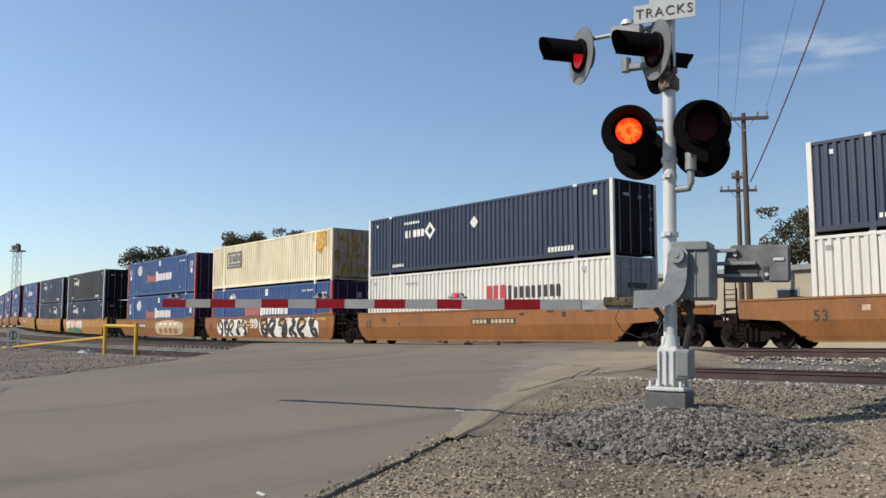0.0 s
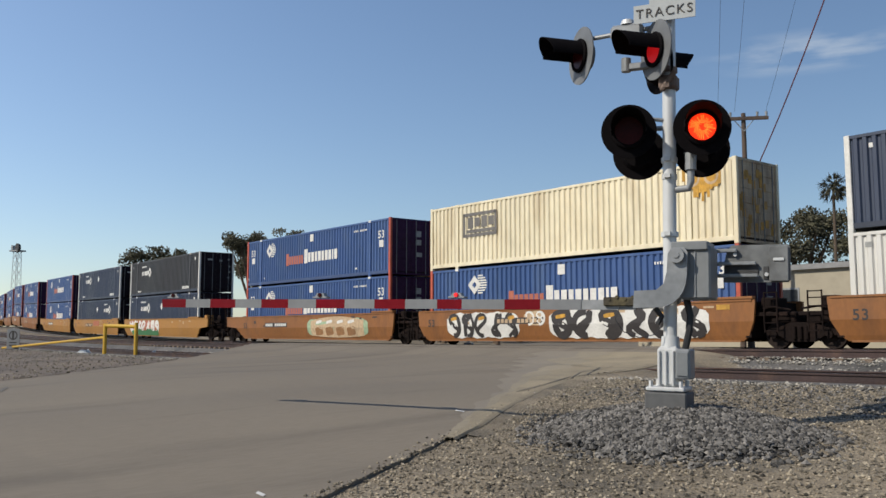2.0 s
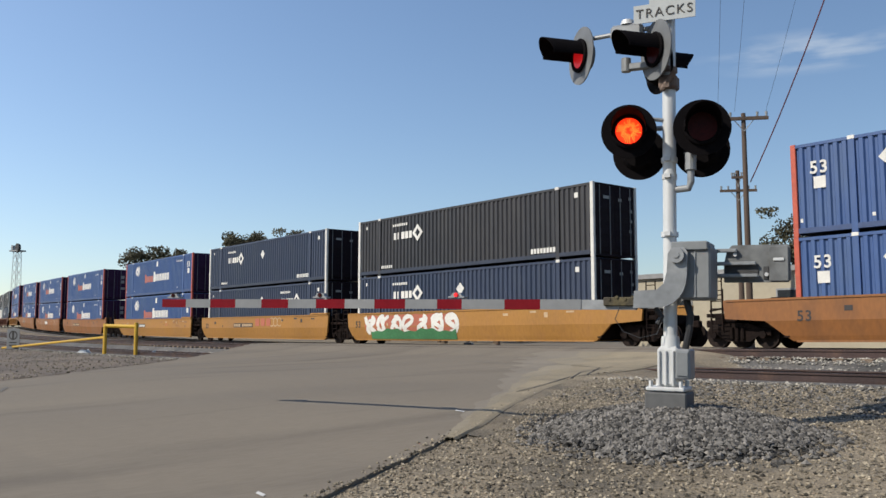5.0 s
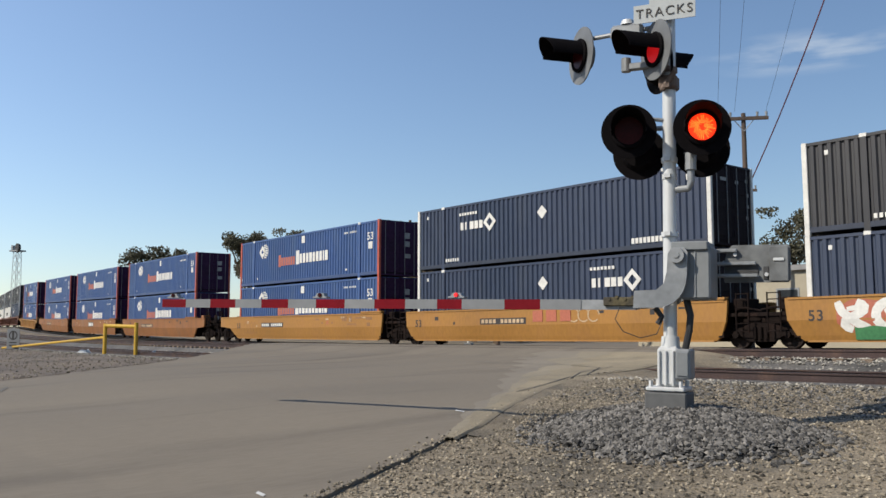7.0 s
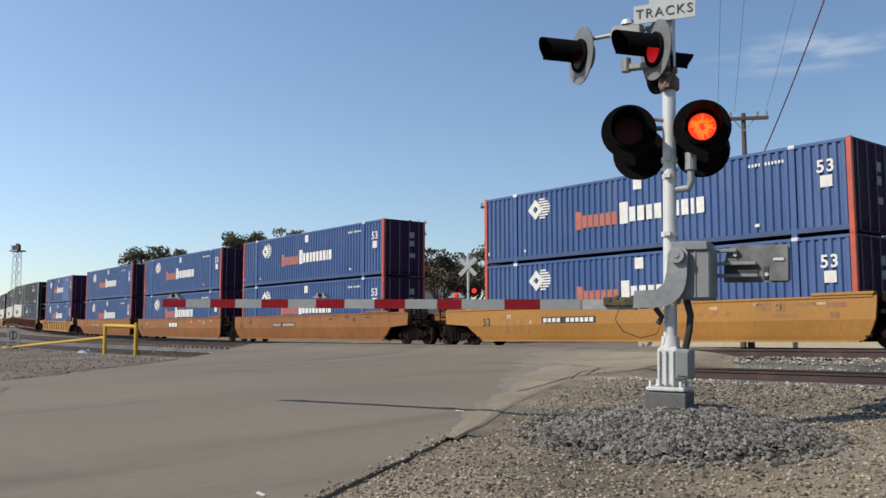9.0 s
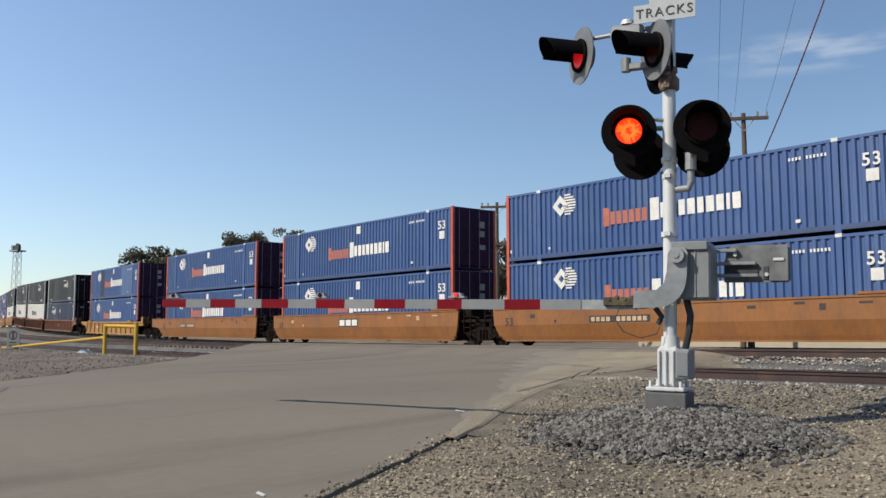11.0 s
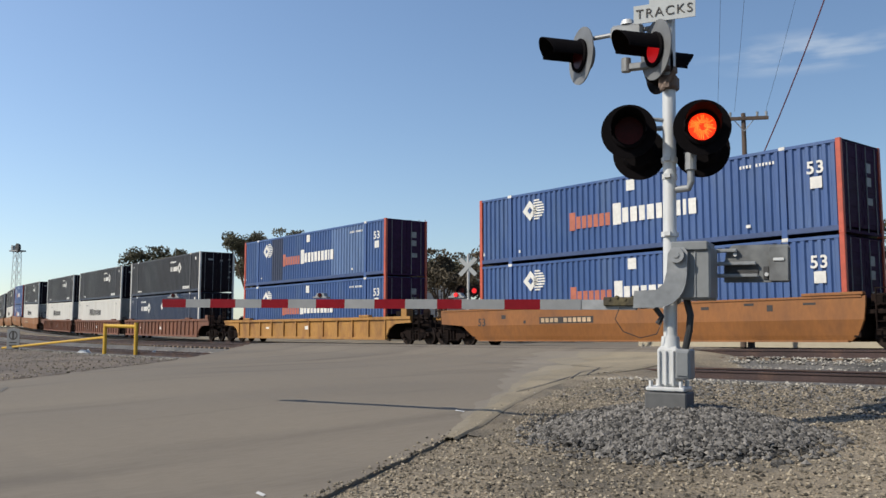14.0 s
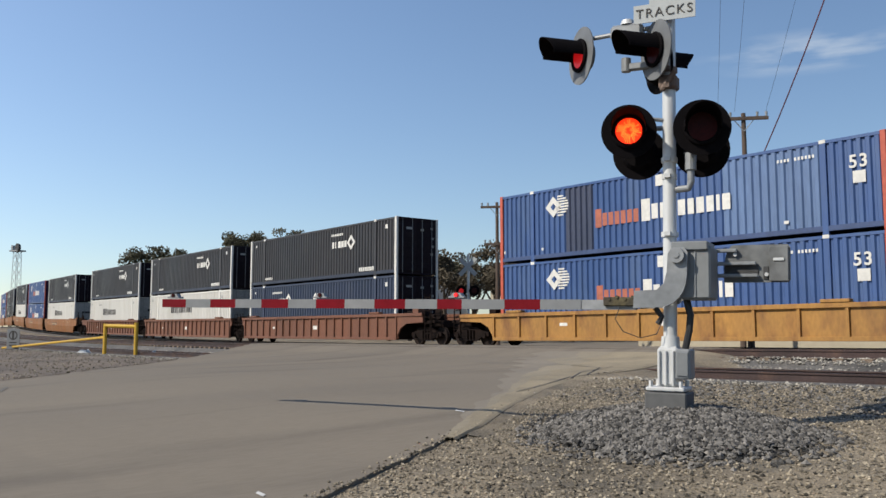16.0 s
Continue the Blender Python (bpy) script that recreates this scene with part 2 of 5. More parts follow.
# ---- building helpers ----
class Shape:
    """Collects points and faces of one mesh."""

    def __init__(self):
        self.v, self.f = [], []

    def add(self, pts, faces):
        k = len(self.v)
        self.v += [tuple(p) for p in pts]
        self.f += [tuple(k + i for i in f) for f in faces]
        return self

    def box(self, x0, x1, y0, y1, z0, z1, c=0.0):
        if c:
            pts = []
            for z, s in ((z0, c), (z0 + c, 0), (z1 - c, 0), (z1, c)):
                pts += [(x0 + s + c * (not s), y0 + s, z), (x1 - s - c * (not s), y0 + s, z), (x1 - s, y0 + s + c * (not s), z),
                        (x1 - s, y1 - s - c * (not s), z), (x1 - s - c * (not s), y1 - s, z), (x0 + s + c * (not s), y1 - s, z),
                        (x0 + s, y1 - s - c * (not s), z), (x0 + s, y0 + s + c * (not s), z)]
            fs = [tuple(range(7, -1, -1)), tuple(range(24, 32))]
            for r in range(3):
                for i in range(8):
                    j = (i + 1) % 8
                    fs.append((r * 8 + i, r * 8 + j, r * 8 + 8 + j, r * 8 + 8 + i))
            return self.add(pts, fs)
        pts = [(x, y, z) for z in (z0, z1) for x, y in ((x0, y0), (x1, y0), (x1, y1), (x0, y1))]
        return self.add(pts, [(3, 2, 1, 0), (4, 5, 6, 7), (0, 1, 5, 4), (1, 2, 6, 5), (2, 3, 7, 6), (3, 0, 4, 7)])

    def tube(self, a, b, r0, r1=None, n=12, caps=True):
        a, b = Vector(a), Vector(b)
        r1 = r0 if r1 is None else r1
        d = (b - a).normalized()
        u = d.orthogonal().normalized()
        w = d.cross(u)
        pts = []
        for c, r in ((a, r0), (b, r1)):
            pts += [c + (u * math.cos(2 * math.pi * i / n) + w * math.sin(2 * math.pi * i / n)) * r for i in range(n)]
        fs = [(i, (i + 1) % n, n + (i + 1) % n, n + i) for i in range(n)]
        if caps:
            fs += [tuple(range(n - 1, -1, -1)), tuple(range(n, 2 * n))]
        return self.add(pts, fs)

    def path(self, pts, r, n=10):
        """One bent tube through the points."""
        pts = [Vector(p) for p in pts]
        rings = []
        for k, p in enumerate(pts):
            d = (pts[min(k + 1, len(pts) - 1)] - pts[max(k - 1, 0)]).normalized()
            u = d.cross(Vector((0.31, 0.87, 0.39))).normalized()
            w = d.cross(u)
            rings += [p + (u * math.cos(2 * math.pi * i / n) + w * math.sin(2 * math.pi * i / n)) * r for i in range(n)]
        m = len(pts)
        fs = [(k * n + i, k * n + (i + 1) % n, (k + 1) * n + (i + 1) % n, (k + 1) * n + i) for k in range(m - 1) for i in range(n)]
        fs += [tuple(range(n - 1, -1, -1)), tuple(range((m - 1) * n, m * n))]
        return self.add(rings, fs)

    def extrude(self, outline, d0, d1, axis="y"):
        """A flat outline given thickness along an axis: outline in (x, z) for y, (x, y) for z, (y, z) for x."""
        n = len(outline)
        make = {"y": lambda p, d: (p[0], d, p[1]), "z": lambda p, d: (p[0], p[1], d), "x": lambda p, d: (d, p[0], p[1])}[axis]
        pts = [make(p, d0) for p in outline] + [make(p, d1) for p in outline]
        fs = [tuple(range(n - 1, -1, -1)), tuple(range(n, 2 * n))]
        fs += [(i, (i + 1) % n, n + (i + 1) % n, n + i) for i in range(n)]
        return self.add(pts, fs)

    def mesh(self, name, material, smooth=False):
        me = bpy.data.meshes.new(name)
        me.from_pydata(self.v, [], self.f)
        me.materials.append(material)
        bm = bmesh.new()
        bm.from_mesh(me)
        bmesh.ops.recalc_face_normals(bm, faces=bm.faces)
        bm.to_mesh(me)
        bm.free()
        if smooth:
            me.shade_smooth()
            me.set_sharp_from_angle(angle=radians(35))
        return me


def part(name, shape, material, parent=None, label="", m=None, smooth=False):
    """One mesh object, under a thing or part where one is given."""
    me = shape if isinstance(shape, bpy.types.Mesh) else shape.mesh(name, material, smooth)
    ob = new(name, me)
    if parent is not None:
        ob.parent = parent
    if m is not None:
        ob.matrix_basis = m
    return tagged(ob, label)


def words(name, text, size, material, parent, m, label="", apart=1.0, weight=0.02):
    cu = bpy.data.curves.new(name, "FONT")
    cu.body, cu.size, cu.align_x, cu.align_y, cu.extrude = text, size, "CENTER", "CENTER", 0.004
    cu.offset, cu.space_character = weight * size, apart
    tmp = bpy.data.objects.new(name, cu)
    me = bpy.data.meshes.new_from_object(tmp)
    bpy.data.objects.remove(tmp)
    bpy.data.curves.remove(cu)
    me.materials.clear()
    me.materials.append(material)
    return part(name, me, material, parent, label, m)


# ---- the railway's line: along it (s), across it (q) and up ----
BEND, CREST, NEAR = 0.001379, 0.00012996, 26.13


FAR_END = -150.0          # beyond this the line runs straight on
FAR_TURN = BEND * FAR_END
FAR_X, FAR_Y = FAR_END - BEND ** 2 * FAR_END ** 3 / 6, BEND * FAR_END ** 2 / 2


def rise(s):
    if s < FAR_END:
        return CREST * (FAR_END + 20) ** 2 + 0.6 * CREST * (FAR_END + 20) * (max(-420.0, s) - FAR_END)
    return CREST * (min(60.0, s) + 20) ** 2


def swing(x):
    if x < FAR_X:
        return FAR_Y + math.tan(FAR_TURN) * (max(-460.0, x) - FAR_X)
    x = min(150.0, x)
    return BEND * x * x / 2


def line(s, q=0.0, z=0.0):
    if s < FAR_END:
        x, y, th = FAR_X + (s - FAR_END) * math.cos(FAR_TURN), FAR_Y + (s - FAR_END) * math.sin(FAR_TURN), FAR_TURN
    else:
        x, y, th = s - BEND ** 2 * s ** 3 / 6, BEND * s * s / 2, BEND * s
    return Vector((x - math.sin(th) * q, NEAR + y + math.cos(th) * q, z + rise(s)))


def line_pose(s, q=0.0, z=0.0):
    p = line(s, q, z)
    slope = 0 if s < -420 or s > 60 else 0.6 * CREST * (FAR_END + 20) if s < FAR_END else 2 * CREST * (s + 20)
    return pose(p.x, p.y, p.z, 0, -math.degrees(math.atan(slope)), math.degrees(BEND * max(FAR_END, s)))


RAIL_TOP = 0.85
PROFILE = [(-400, -0.3), (-20, -0.1), (0.0, 0.0), (2.5, 0.03), (4.5, 0.12), (6.0, 0.21), (7.5, 0.27), (10.0, 0.33), (12.5, 0.43), (13.6, 0.42),
           (14.5, 0.34), (17.5, 0.36), (18.2, 0.54), (18.8, 0.64), (21.6, 0.64), (22.8, 0.60), (25.2, 0.60), (29.4, 0.60),
           (31.0, 0.55), (36, 0.5), (60, 0.6), (150, 1.0), (400, 1.0), (4000, 0.0)]


def profile(y):
    for (a, za), (b, zb) in zip(PROFILE, PROFILE[1:]):
        if y <= b:
            return za + (zb - za) * max(0.0, (y - a) / (b - a))
    return 0.0


def terrain(x, y):
    """Height of the ground at x, y."""
    return profile(y - swing(x)) + rise(x)


# ---- ground ----
def sheet(name, xs, ys, material, label, category, lift=0.0):
    s = Shape()
    s.v = [(x, y + swing(x), profile(y) + rise(x) + lift) for y in ys for x in xs]
    n = len(xs)
    s.f = [(j * n + i, j * n + i + 1, (j + 1) * n + i + 1, (j + 1) * n + i) for j in range(len(ys) - 1) for i in range(n - 1)]
    return tagged(part(name, s, material, smooth=True), label, category, kind="structure")


XS = [-4000, -2000, -1000, -600, -400, -320] + list(range(-300, -60, 12)) + list(range(-60, 22, 2)) + list(range(24, 150, 14)) + [300, 800, 2000, 4000]
YS = sorted({p[0] for p in PROFILE} | {-4000, -1000, 1.2, 3.5, 5.2, 6.7, 8.7, 11.2, 16, 20.5, 27.3, 33, 45, 80, 100, 250, 800, 1500})
sheet("ground", XS, YS, EARTH, "dry tan gravelly earth beside the railway", "ground")

# Ballast strips under the tracks, a hand above the earth, and the cracked asphalt road that crosses them.
BALLAST_XS = list(range(-300, 61, 4))


def ballast_bed(q0, q1, lift, label):
    s = Shape()
    rows = [(q0 - 0.5, 0.0), (q0, lift), (q1, lift), (q1 + 0.5, 0.0)]
    for q, up in rows:
        for x in BALLAST_XS:
            p = line(x, q)
            s.v.append((p.x, p.y, terrain(p.x, p.y) + up + 0.02))
    n = len(BALLAST_XS)
    s.f = [(j * n + i, j * n + i + 1, (j + 1) * n + i + 1, (j + 1) * n + i) for j in range(3) for i in range(n - 1)]
    return tagged(part("ballast_bed", s, BALLAST, smooth=True), label, "ballast", kind="structure")


for q0, q1, lift in ((-11.9, -8.9, 0.025), (-7.8, -4.8, 0.075), (-0.5, 3.1, 0.05)):
    ballast_bed(q0, q1, lift, "grey crushed stone bed under the track")

ROAD_RIGHT = [(-60, 12.0), (-10, -2.0), (0, -4.2), (3.37, -5.18), (4.12, -5.62), (5.15, -6.2), (5.8, -6.56), (6.6, -7.05), (8.0, -8.1), (9.5, -9.13), (10.7, -9.92), (12.1, -10.6), (13.1, -10.9),
              (15, -11.2), (20, -13.0), (25, -15.0), (30, -17.0), (60, -29)]
ROAD_LEFT = [(-60, -14), (-10, -19), (0, -21.0), (5.6, -22.4), (7.15, -23.4), (9.4, -25.7), (12, -28.0), (14.65, -31.2), (17.9, -35.4), (23, -38.5), (30, -42), (60, -54)]


def edge(table, y):
    for (a, xa), (b, xb) in zip(table, table[1:]):
        if y <= b:
            return xa + (xb - xa) * max(0.0, (y - a) / (b - a))
    return table[-1][1]


def road_height(x, y):
    """The road climbs to the rails and passes level with them."""
    base = profile(y)
    steps = ((6.0, 0.21), (10.0, 0.33), (13.0, 0.455), (15.5, 0.565), (17.5, 0.66), (19.3, 0.895), (22.0, 0.90), (25.5, 0.82), (29.0, 0.82), (33, 0.66), (36, 0.51), (60, 0.61))
    for a, b in zip(steps, steps[1:]):
        if a[0] <= y <= b[0]:
            base = max(base, a[1] + (b[1] - a[1]) * (y - a[0]) / (b[0] - a[0]))
    # cambered towards its middle where it nears the gate
    a, b = edge(ROAD_RIGHT, y), edge(ROAD_LEFT, y)
    across = min(1.0, max(0.0, (a - x) / (a - b)))
    camber = 0.14 * math.sin(math.pi * across) * min(1.0, max(0.0, (14.0 - y) / 5.0)) * min(1.0, max(0.0, (y + 5) / 8))
    return base + rise(x) + 0.03 + camber


def road():
    s = Shape()
    ys = sorted(set([-60, -40, -20, -10, -5] + [i * 0.25 for i in range(-8, 146)] + [40, 45, 50, 60] + [p[0] for p in PROFILE if -60 < p[0] < 60]))
    cols = 24
    rng = random.Random(4)
    for y in ys:
        xr, xl = edge(ROAD_RIGHT, y) + (rng.uniform(-0.035, 0.035) if y < 18 else 0), edge(ROAD_LEFT, y) + rng.uniform(-0.15, 0.15)
        for side in (0, 1):
            for i in range(cols + 1):
                if side and i not in (0, cols):
                    continue
                x = xl + (xr - xl) * i / cols
                s.v.append((x, y + swing(x), road_height(x, y) - (0.16 if side else 0)))
    n = cols + 3
    for j in range(len(ys) - 1):
        a, b = j * n, (j + 1) * n
        s.f += [(a + i, a + i + 1, b + i + 1, b + i) for i in range(cols)]
        s.f += [(a, b, b + cols + 1, a + cols + 1), (a + cols, a + cols + 2, b + cols + 2, b + cols)]
    return tagged(part("road", s, ASPHALT, smooth=False), "worn grey-brown asphalt road over the crossing", "road", kind="structure")


road()


def shoulder():
    """Sand and gravel banked up against the road's raised edge."""
    s = Shape()
    ys = [6.0 + 0.4 * i for i in range(46)]
    rng = random.Random(5)
    for y in ys:
        xr = edge(ROAD_RIGHT, y)
        w = 0.9 + 0.14 * max(0.0, y - 9) + rng.uniform(-0.1, 0.1)
        top = road_height(xr, y) - 0.012
        for k, (dx, f) in enumerate(((-0.10, 1.0), (0.25, 0.93), (0.6 * w, 0.45), (w, 0.0))):
            x = xr + dx
            low = profile(y) + rise(x) - 0.03
            s.v.append((x, y + swing(x), max(low + (top - low) * f, low) + (0.02 if k == 0 else 0) * rng.random()))
    s.f = [(j * 4 + i, j * 4 + i + 1, j * 4 + 5 + i, j * 4 + 4 + i) for j in range(len(ys) - 1) for i in range(3)]
    return tagged(part("road_shoulder", s, EARTH, smooth=True), "sandy tan shoulder banked against the road", "ground", kind="structure")


shoulder()


SAND_REACH = [(5.6, 0.02), (6.9, 0.2), (9.7, 0.38), (12.0, 0.9), (13.8, 1.65), (17.0, 2.9), (18.6, 2.9)]


def sand_film(extra, lift, material, seed, label):
    """Sand carried over the road's broken edge, thinning out with a ragged border."""
    s = Shape()
    ys = [5.7 + 0.1 * i for i in range(129)]
    rng = random.Random(seed)
    wave = [rng.uniform(0.6, 2.6) for _ in range(3)]
    for y in ys:
        xr = edge(ROAD_RIGHT, y)
        reach = edge(SAND_REACH, y) * extra + (0.05 + 0.10 * edge(SAND_REACH, y)) * (sum(math.sin(w * 2.3 * y + seed * w) for w in wave) * 0.4 + rng.uniform(-0.25, 0.25))
        for k in range(7):
            x = xr + 0.12 - (max(0.02, reach) + 0.12) * k / 6
            s.v.append((x, y + swing(x), max(road_height(x, y), road_height(xr, y) - 0.01) + lift - (0.02 if k == 0 else 0)))
    s.f = [(j * 7 + i, j * 7 + i + 1, j * 7 + 8 + i, j * 7 + 7 + i) for j in range(len(ys) - 1) for i in range(6)]
    tagged(part("sand_film", s, material, smooth=True), label, "ground", kind="structure")


sand_film(1.6, 0.004, DUST, 2, "thin tan dust spread over the asphalt's edge")
sand_film(1.15, 0.008, THICK_DUST, 4, "tan dust thickening towards the asphalt's edge")
sand_film(0.8, 0.012, SAND, 3, "loose tan sand lying on the asphalt's edge")


# ---- tracks ----
def rail_shape(q, top, s0, s1):
    s = Shape()
    prof = [(-0.07, -0.17), (0.07, -0.17), (0.07, -0.155), (0.012, -0.135), (0.012, -0.04), (0.037, -0.028), (0.037, 0.0),
            (-0.037, 0.0), (-0.037, -0.028), (-0.012, -0.04), (-0.012, -0.135), (-0.07, -0.155)]
    stations = list(np.arange(s0, s1 + 0.1, 3.0))
    for u in stations:
        for dq, dz in prof:
            s.v.append(tuple(line(u, q + dq, top + dz)))
    n = len(prof)
    for j in range(len(stations) - 1):
        s.f += [(j * n + i, j * n + (i + 1) % n, (j + 1) * n + (i + 1) % n, (j + 1) * n + i) for i in range(n)]
    return s


TIE_MESH = Shape().box(-0.115, 0.115, -1.3, 1.3, -0.17, 0.0, 0.012).mesh("tie", TIE)


def track(q, top, label):
    t = tagged(new("railway_track"), label, "railway track", "parallel tracks", "structure")
    for dq in (-0.7175, 0.7175):
        part("rail", rail_shape(q + dq, top, -290, 55), RAIL, t, "rust-brown steel rail")
        head = Shape()
        stations = list(np.arange(-290, 55, 3.0))
        for u in stations:
            head.v += [tuple(line(u, q + dq - 0.026, top + 0.004)), tuple(line(u, q + dq + 0.026, top + 0.004))]
        head.f = [(2 * j, 2 * j + 1, 2 * j + 3, 2 * j + 2) for j in range(len(stations) - 1)]
        part("rail_head", head, RAIL_HEAD, t, "polished running surface")
    rng = random.Random(int(-q * 10) + 50)
    far = Shape()
    for i in range(330):
        u = 16 - i * 0.56
        if edge(ROAD_LEFT, NEAR + q) < u < edge(ROAD_RIGHT, NEAR + q):
            continue
        m = line_pose(u + rng.uniform(-0.03, 0.03), q, top - 0.168) @ pose(0, 0, 0, 0, 0, rng.uniform(-1.5, 1.5))
        if u > -60:
            part("tie", TIE_MESH, TIE, t, m=m)
        else:
            a, b = line(u, q - 1.3, top - 0.168), line(u, q + 1.3, top - 0.168)
            far.box(a.x - 0.115, a.x + 0.115, a.y, b.y, a.z - 0.1, a.z)
    tagged(part("far_ties", far, TIE, t), kind="stuff")


track(-10.4, 0.56, "empty rusty railway track on grey ballast")
track(-6.3, 0.90, "empty rusty railway track on raised ballast")
track(1.2955, RAIL_TOP, "railway track under the passing freight train")

# ---- containers ----
CL, CW, CH = 16.154, 2.591, 2.896
HALF, NEARY = CL / 2, -CW / 2


def corrugated(y_out, depth, x0, x1, z0, z1, pitch=0.28):
    """A wall of trapezoid ribs; depth runs inwards."""
    s = Shape()
    xs = []
    n = max(1, round((x1 - x0) / pitch))
    p = (x1 - x0) / n
    for i in range(n):
        a = x0 + i * p
        xs += [(a, 1), (a + 0.26 * p, 1), (a + 0.42 * p, 0), (a + 0.84 * p, 0)]
    xs.append((x1, 1))
    for z in (z0, z1):
        s.v += [(x, y_out + (depth if k else 0), z) for x, k in xs]
    m = len(xs)
    s.f = [(i, i + 1, m + i + 1, m + i) for i in range(m - 1)]
    return s


def blocks(items, y):
    """Plain painted shapes: (u from the left end, z, width, height)."""
    s = Shape()
    for u, z, w, h in items:
        x = -HALF + u * CL
        s.box(x, x + w, y, y + 0.006, z - h / 2, z + h / 2)
    return s


def block_parts(name, items, y, material, parent, label=""):
    """The same, each shape a part of its own."""
    for it in items:
        part(name, blocks([it], y), material, parent, label)


def ring(x, z, r0, r1, y, n=4, turn=0.0):
    s = Shape()
    for d in (y, y + 0.006):
        for r in (r1, r0):
            s.v += [(x + r * math.cos(turn + 2 * math.pi * i / n), d, z + r * math.sin(turn + 2 * math.pi * i / n)) for i in range(n)]
    for i in range(n):
        j = (i + 1) % n
        s.f += [(i, j, n + j, n + i), (2 * n + i, 3 * n + i, 3 * n + j, 2 * n + j), (i, 2 * n + i, 2 * n + j, j), (n + i, n + j, 3 * n + j, 3 * n + i)]
    return s


def container(body, rail, post, end, marks, label):
    c = tagged(new("freight_container"), label, "container", "containers on the train")
    d = 0.06
    far = corrugated(-NEARY - 0.02, -d, -HALF + 0.15, HALF - 0.15, 0.26, 2.78)
    part("far_side_panel", far, body, c)
    px = HALF - 1.9
    for a, b in ((-HALF + 0.16, -px - 0.11), (-px + 0.11, px - 0.11), (px + 0.11, HALF - 0.16)):
        part("side_panel", corrugated(NEARY + 0.016, d, a, b, 0.26, 2.78), body, c)
    for x in (-px, px):
        part("stacking_post", Shape().box(x - 0.10, x + 0.10, NEARY + 0.004, NEARY + 0.09, 0.0, CH - 0.02, 0.01), body, c)
        part("corner_casting", Shape().box(x - 0.11, x + 0.11, NEARY - 0.004, NEARY + 0.16, CH - 0.12, CH, 0.012), post if post is not RED_POST else MARK_WHITE, c)
    for y0, y1 in ((NEARY + 0.006, NEARY + 0.1), (-NEARY - 0.1, -NEARY - 0.006)):
        part("top_rail", Shape().box(-HALF + 0.16, HALF - 0.16, y0, y1, 2.77, 2.87, 0.01), body, c)
        part("bottom_rail", Shape().box(-HALF + 0.16, HALF - 0.16, y0, y1, 0.10, 0.27, 0.01), rail, c)
    part("roof", Shape().box(-HALF + 0.02, HALF - 0.02, NEARY + 0.03, -NEARY - 0.03, 2.83, 2.875), body, c)
    part("floor_frame", Shape().box(-HALF + 0.05, HALF - 0.05, NEARY + 0.1, -NEARY - 0.1, 0.12, 0.24), TRUCK, c)
    for x0, x1 in ((-HALF, -HALF + 0.17), (HALF - 0.17, HALF)):
        for y0, y1 in ((NEARY, NEARY + 0.13), (-NEARY - 0.13, -NEARY)):
            part("corner_post", Shape().box(x0, x1, y0, y1, 0.0, CH, 0.015), post, c)
    # The end wall with its doors; END_BLUE and END_BLACK hold its shade in their colour.
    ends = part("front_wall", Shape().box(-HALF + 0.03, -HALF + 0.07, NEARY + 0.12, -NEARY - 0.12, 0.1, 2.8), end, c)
    for k in (-1, 1):
        y0, y1 = sorted((k * 0.012, k * (CW / 2 - 0.13)))
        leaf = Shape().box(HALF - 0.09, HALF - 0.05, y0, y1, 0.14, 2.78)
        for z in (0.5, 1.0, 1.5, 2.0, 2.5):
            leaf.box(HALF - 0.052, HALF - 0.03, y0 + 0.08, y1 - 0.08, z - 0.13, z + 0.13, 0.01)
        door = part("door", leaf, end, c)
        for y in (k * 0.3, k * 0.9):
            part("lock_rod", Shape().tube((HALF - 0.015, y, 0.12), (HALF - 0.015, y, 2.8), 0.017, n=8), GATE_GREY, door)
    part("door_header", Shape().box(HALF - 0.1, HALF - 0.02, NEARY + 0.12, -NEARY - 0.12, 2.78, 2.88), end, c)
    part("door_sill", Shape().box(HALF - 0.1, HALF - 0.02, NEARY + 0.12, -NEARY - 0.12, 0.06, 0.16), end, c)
    marks(c)
    return c


YM = NEARY + 0.008


def end_squares(c):
    for y, z, h in ((0.45, 2.15, 0.3), (0.45, 1.72, 0.28), (0.5, 1.1, 0.22)):
        part("end_marking", Shape().box(HALF - 0.028, HALF - 0.022, y - 0.17, y + 0.17, z - h / 2, z + h / 2), MARK_GREY, c, "grey lettering panel on the door")


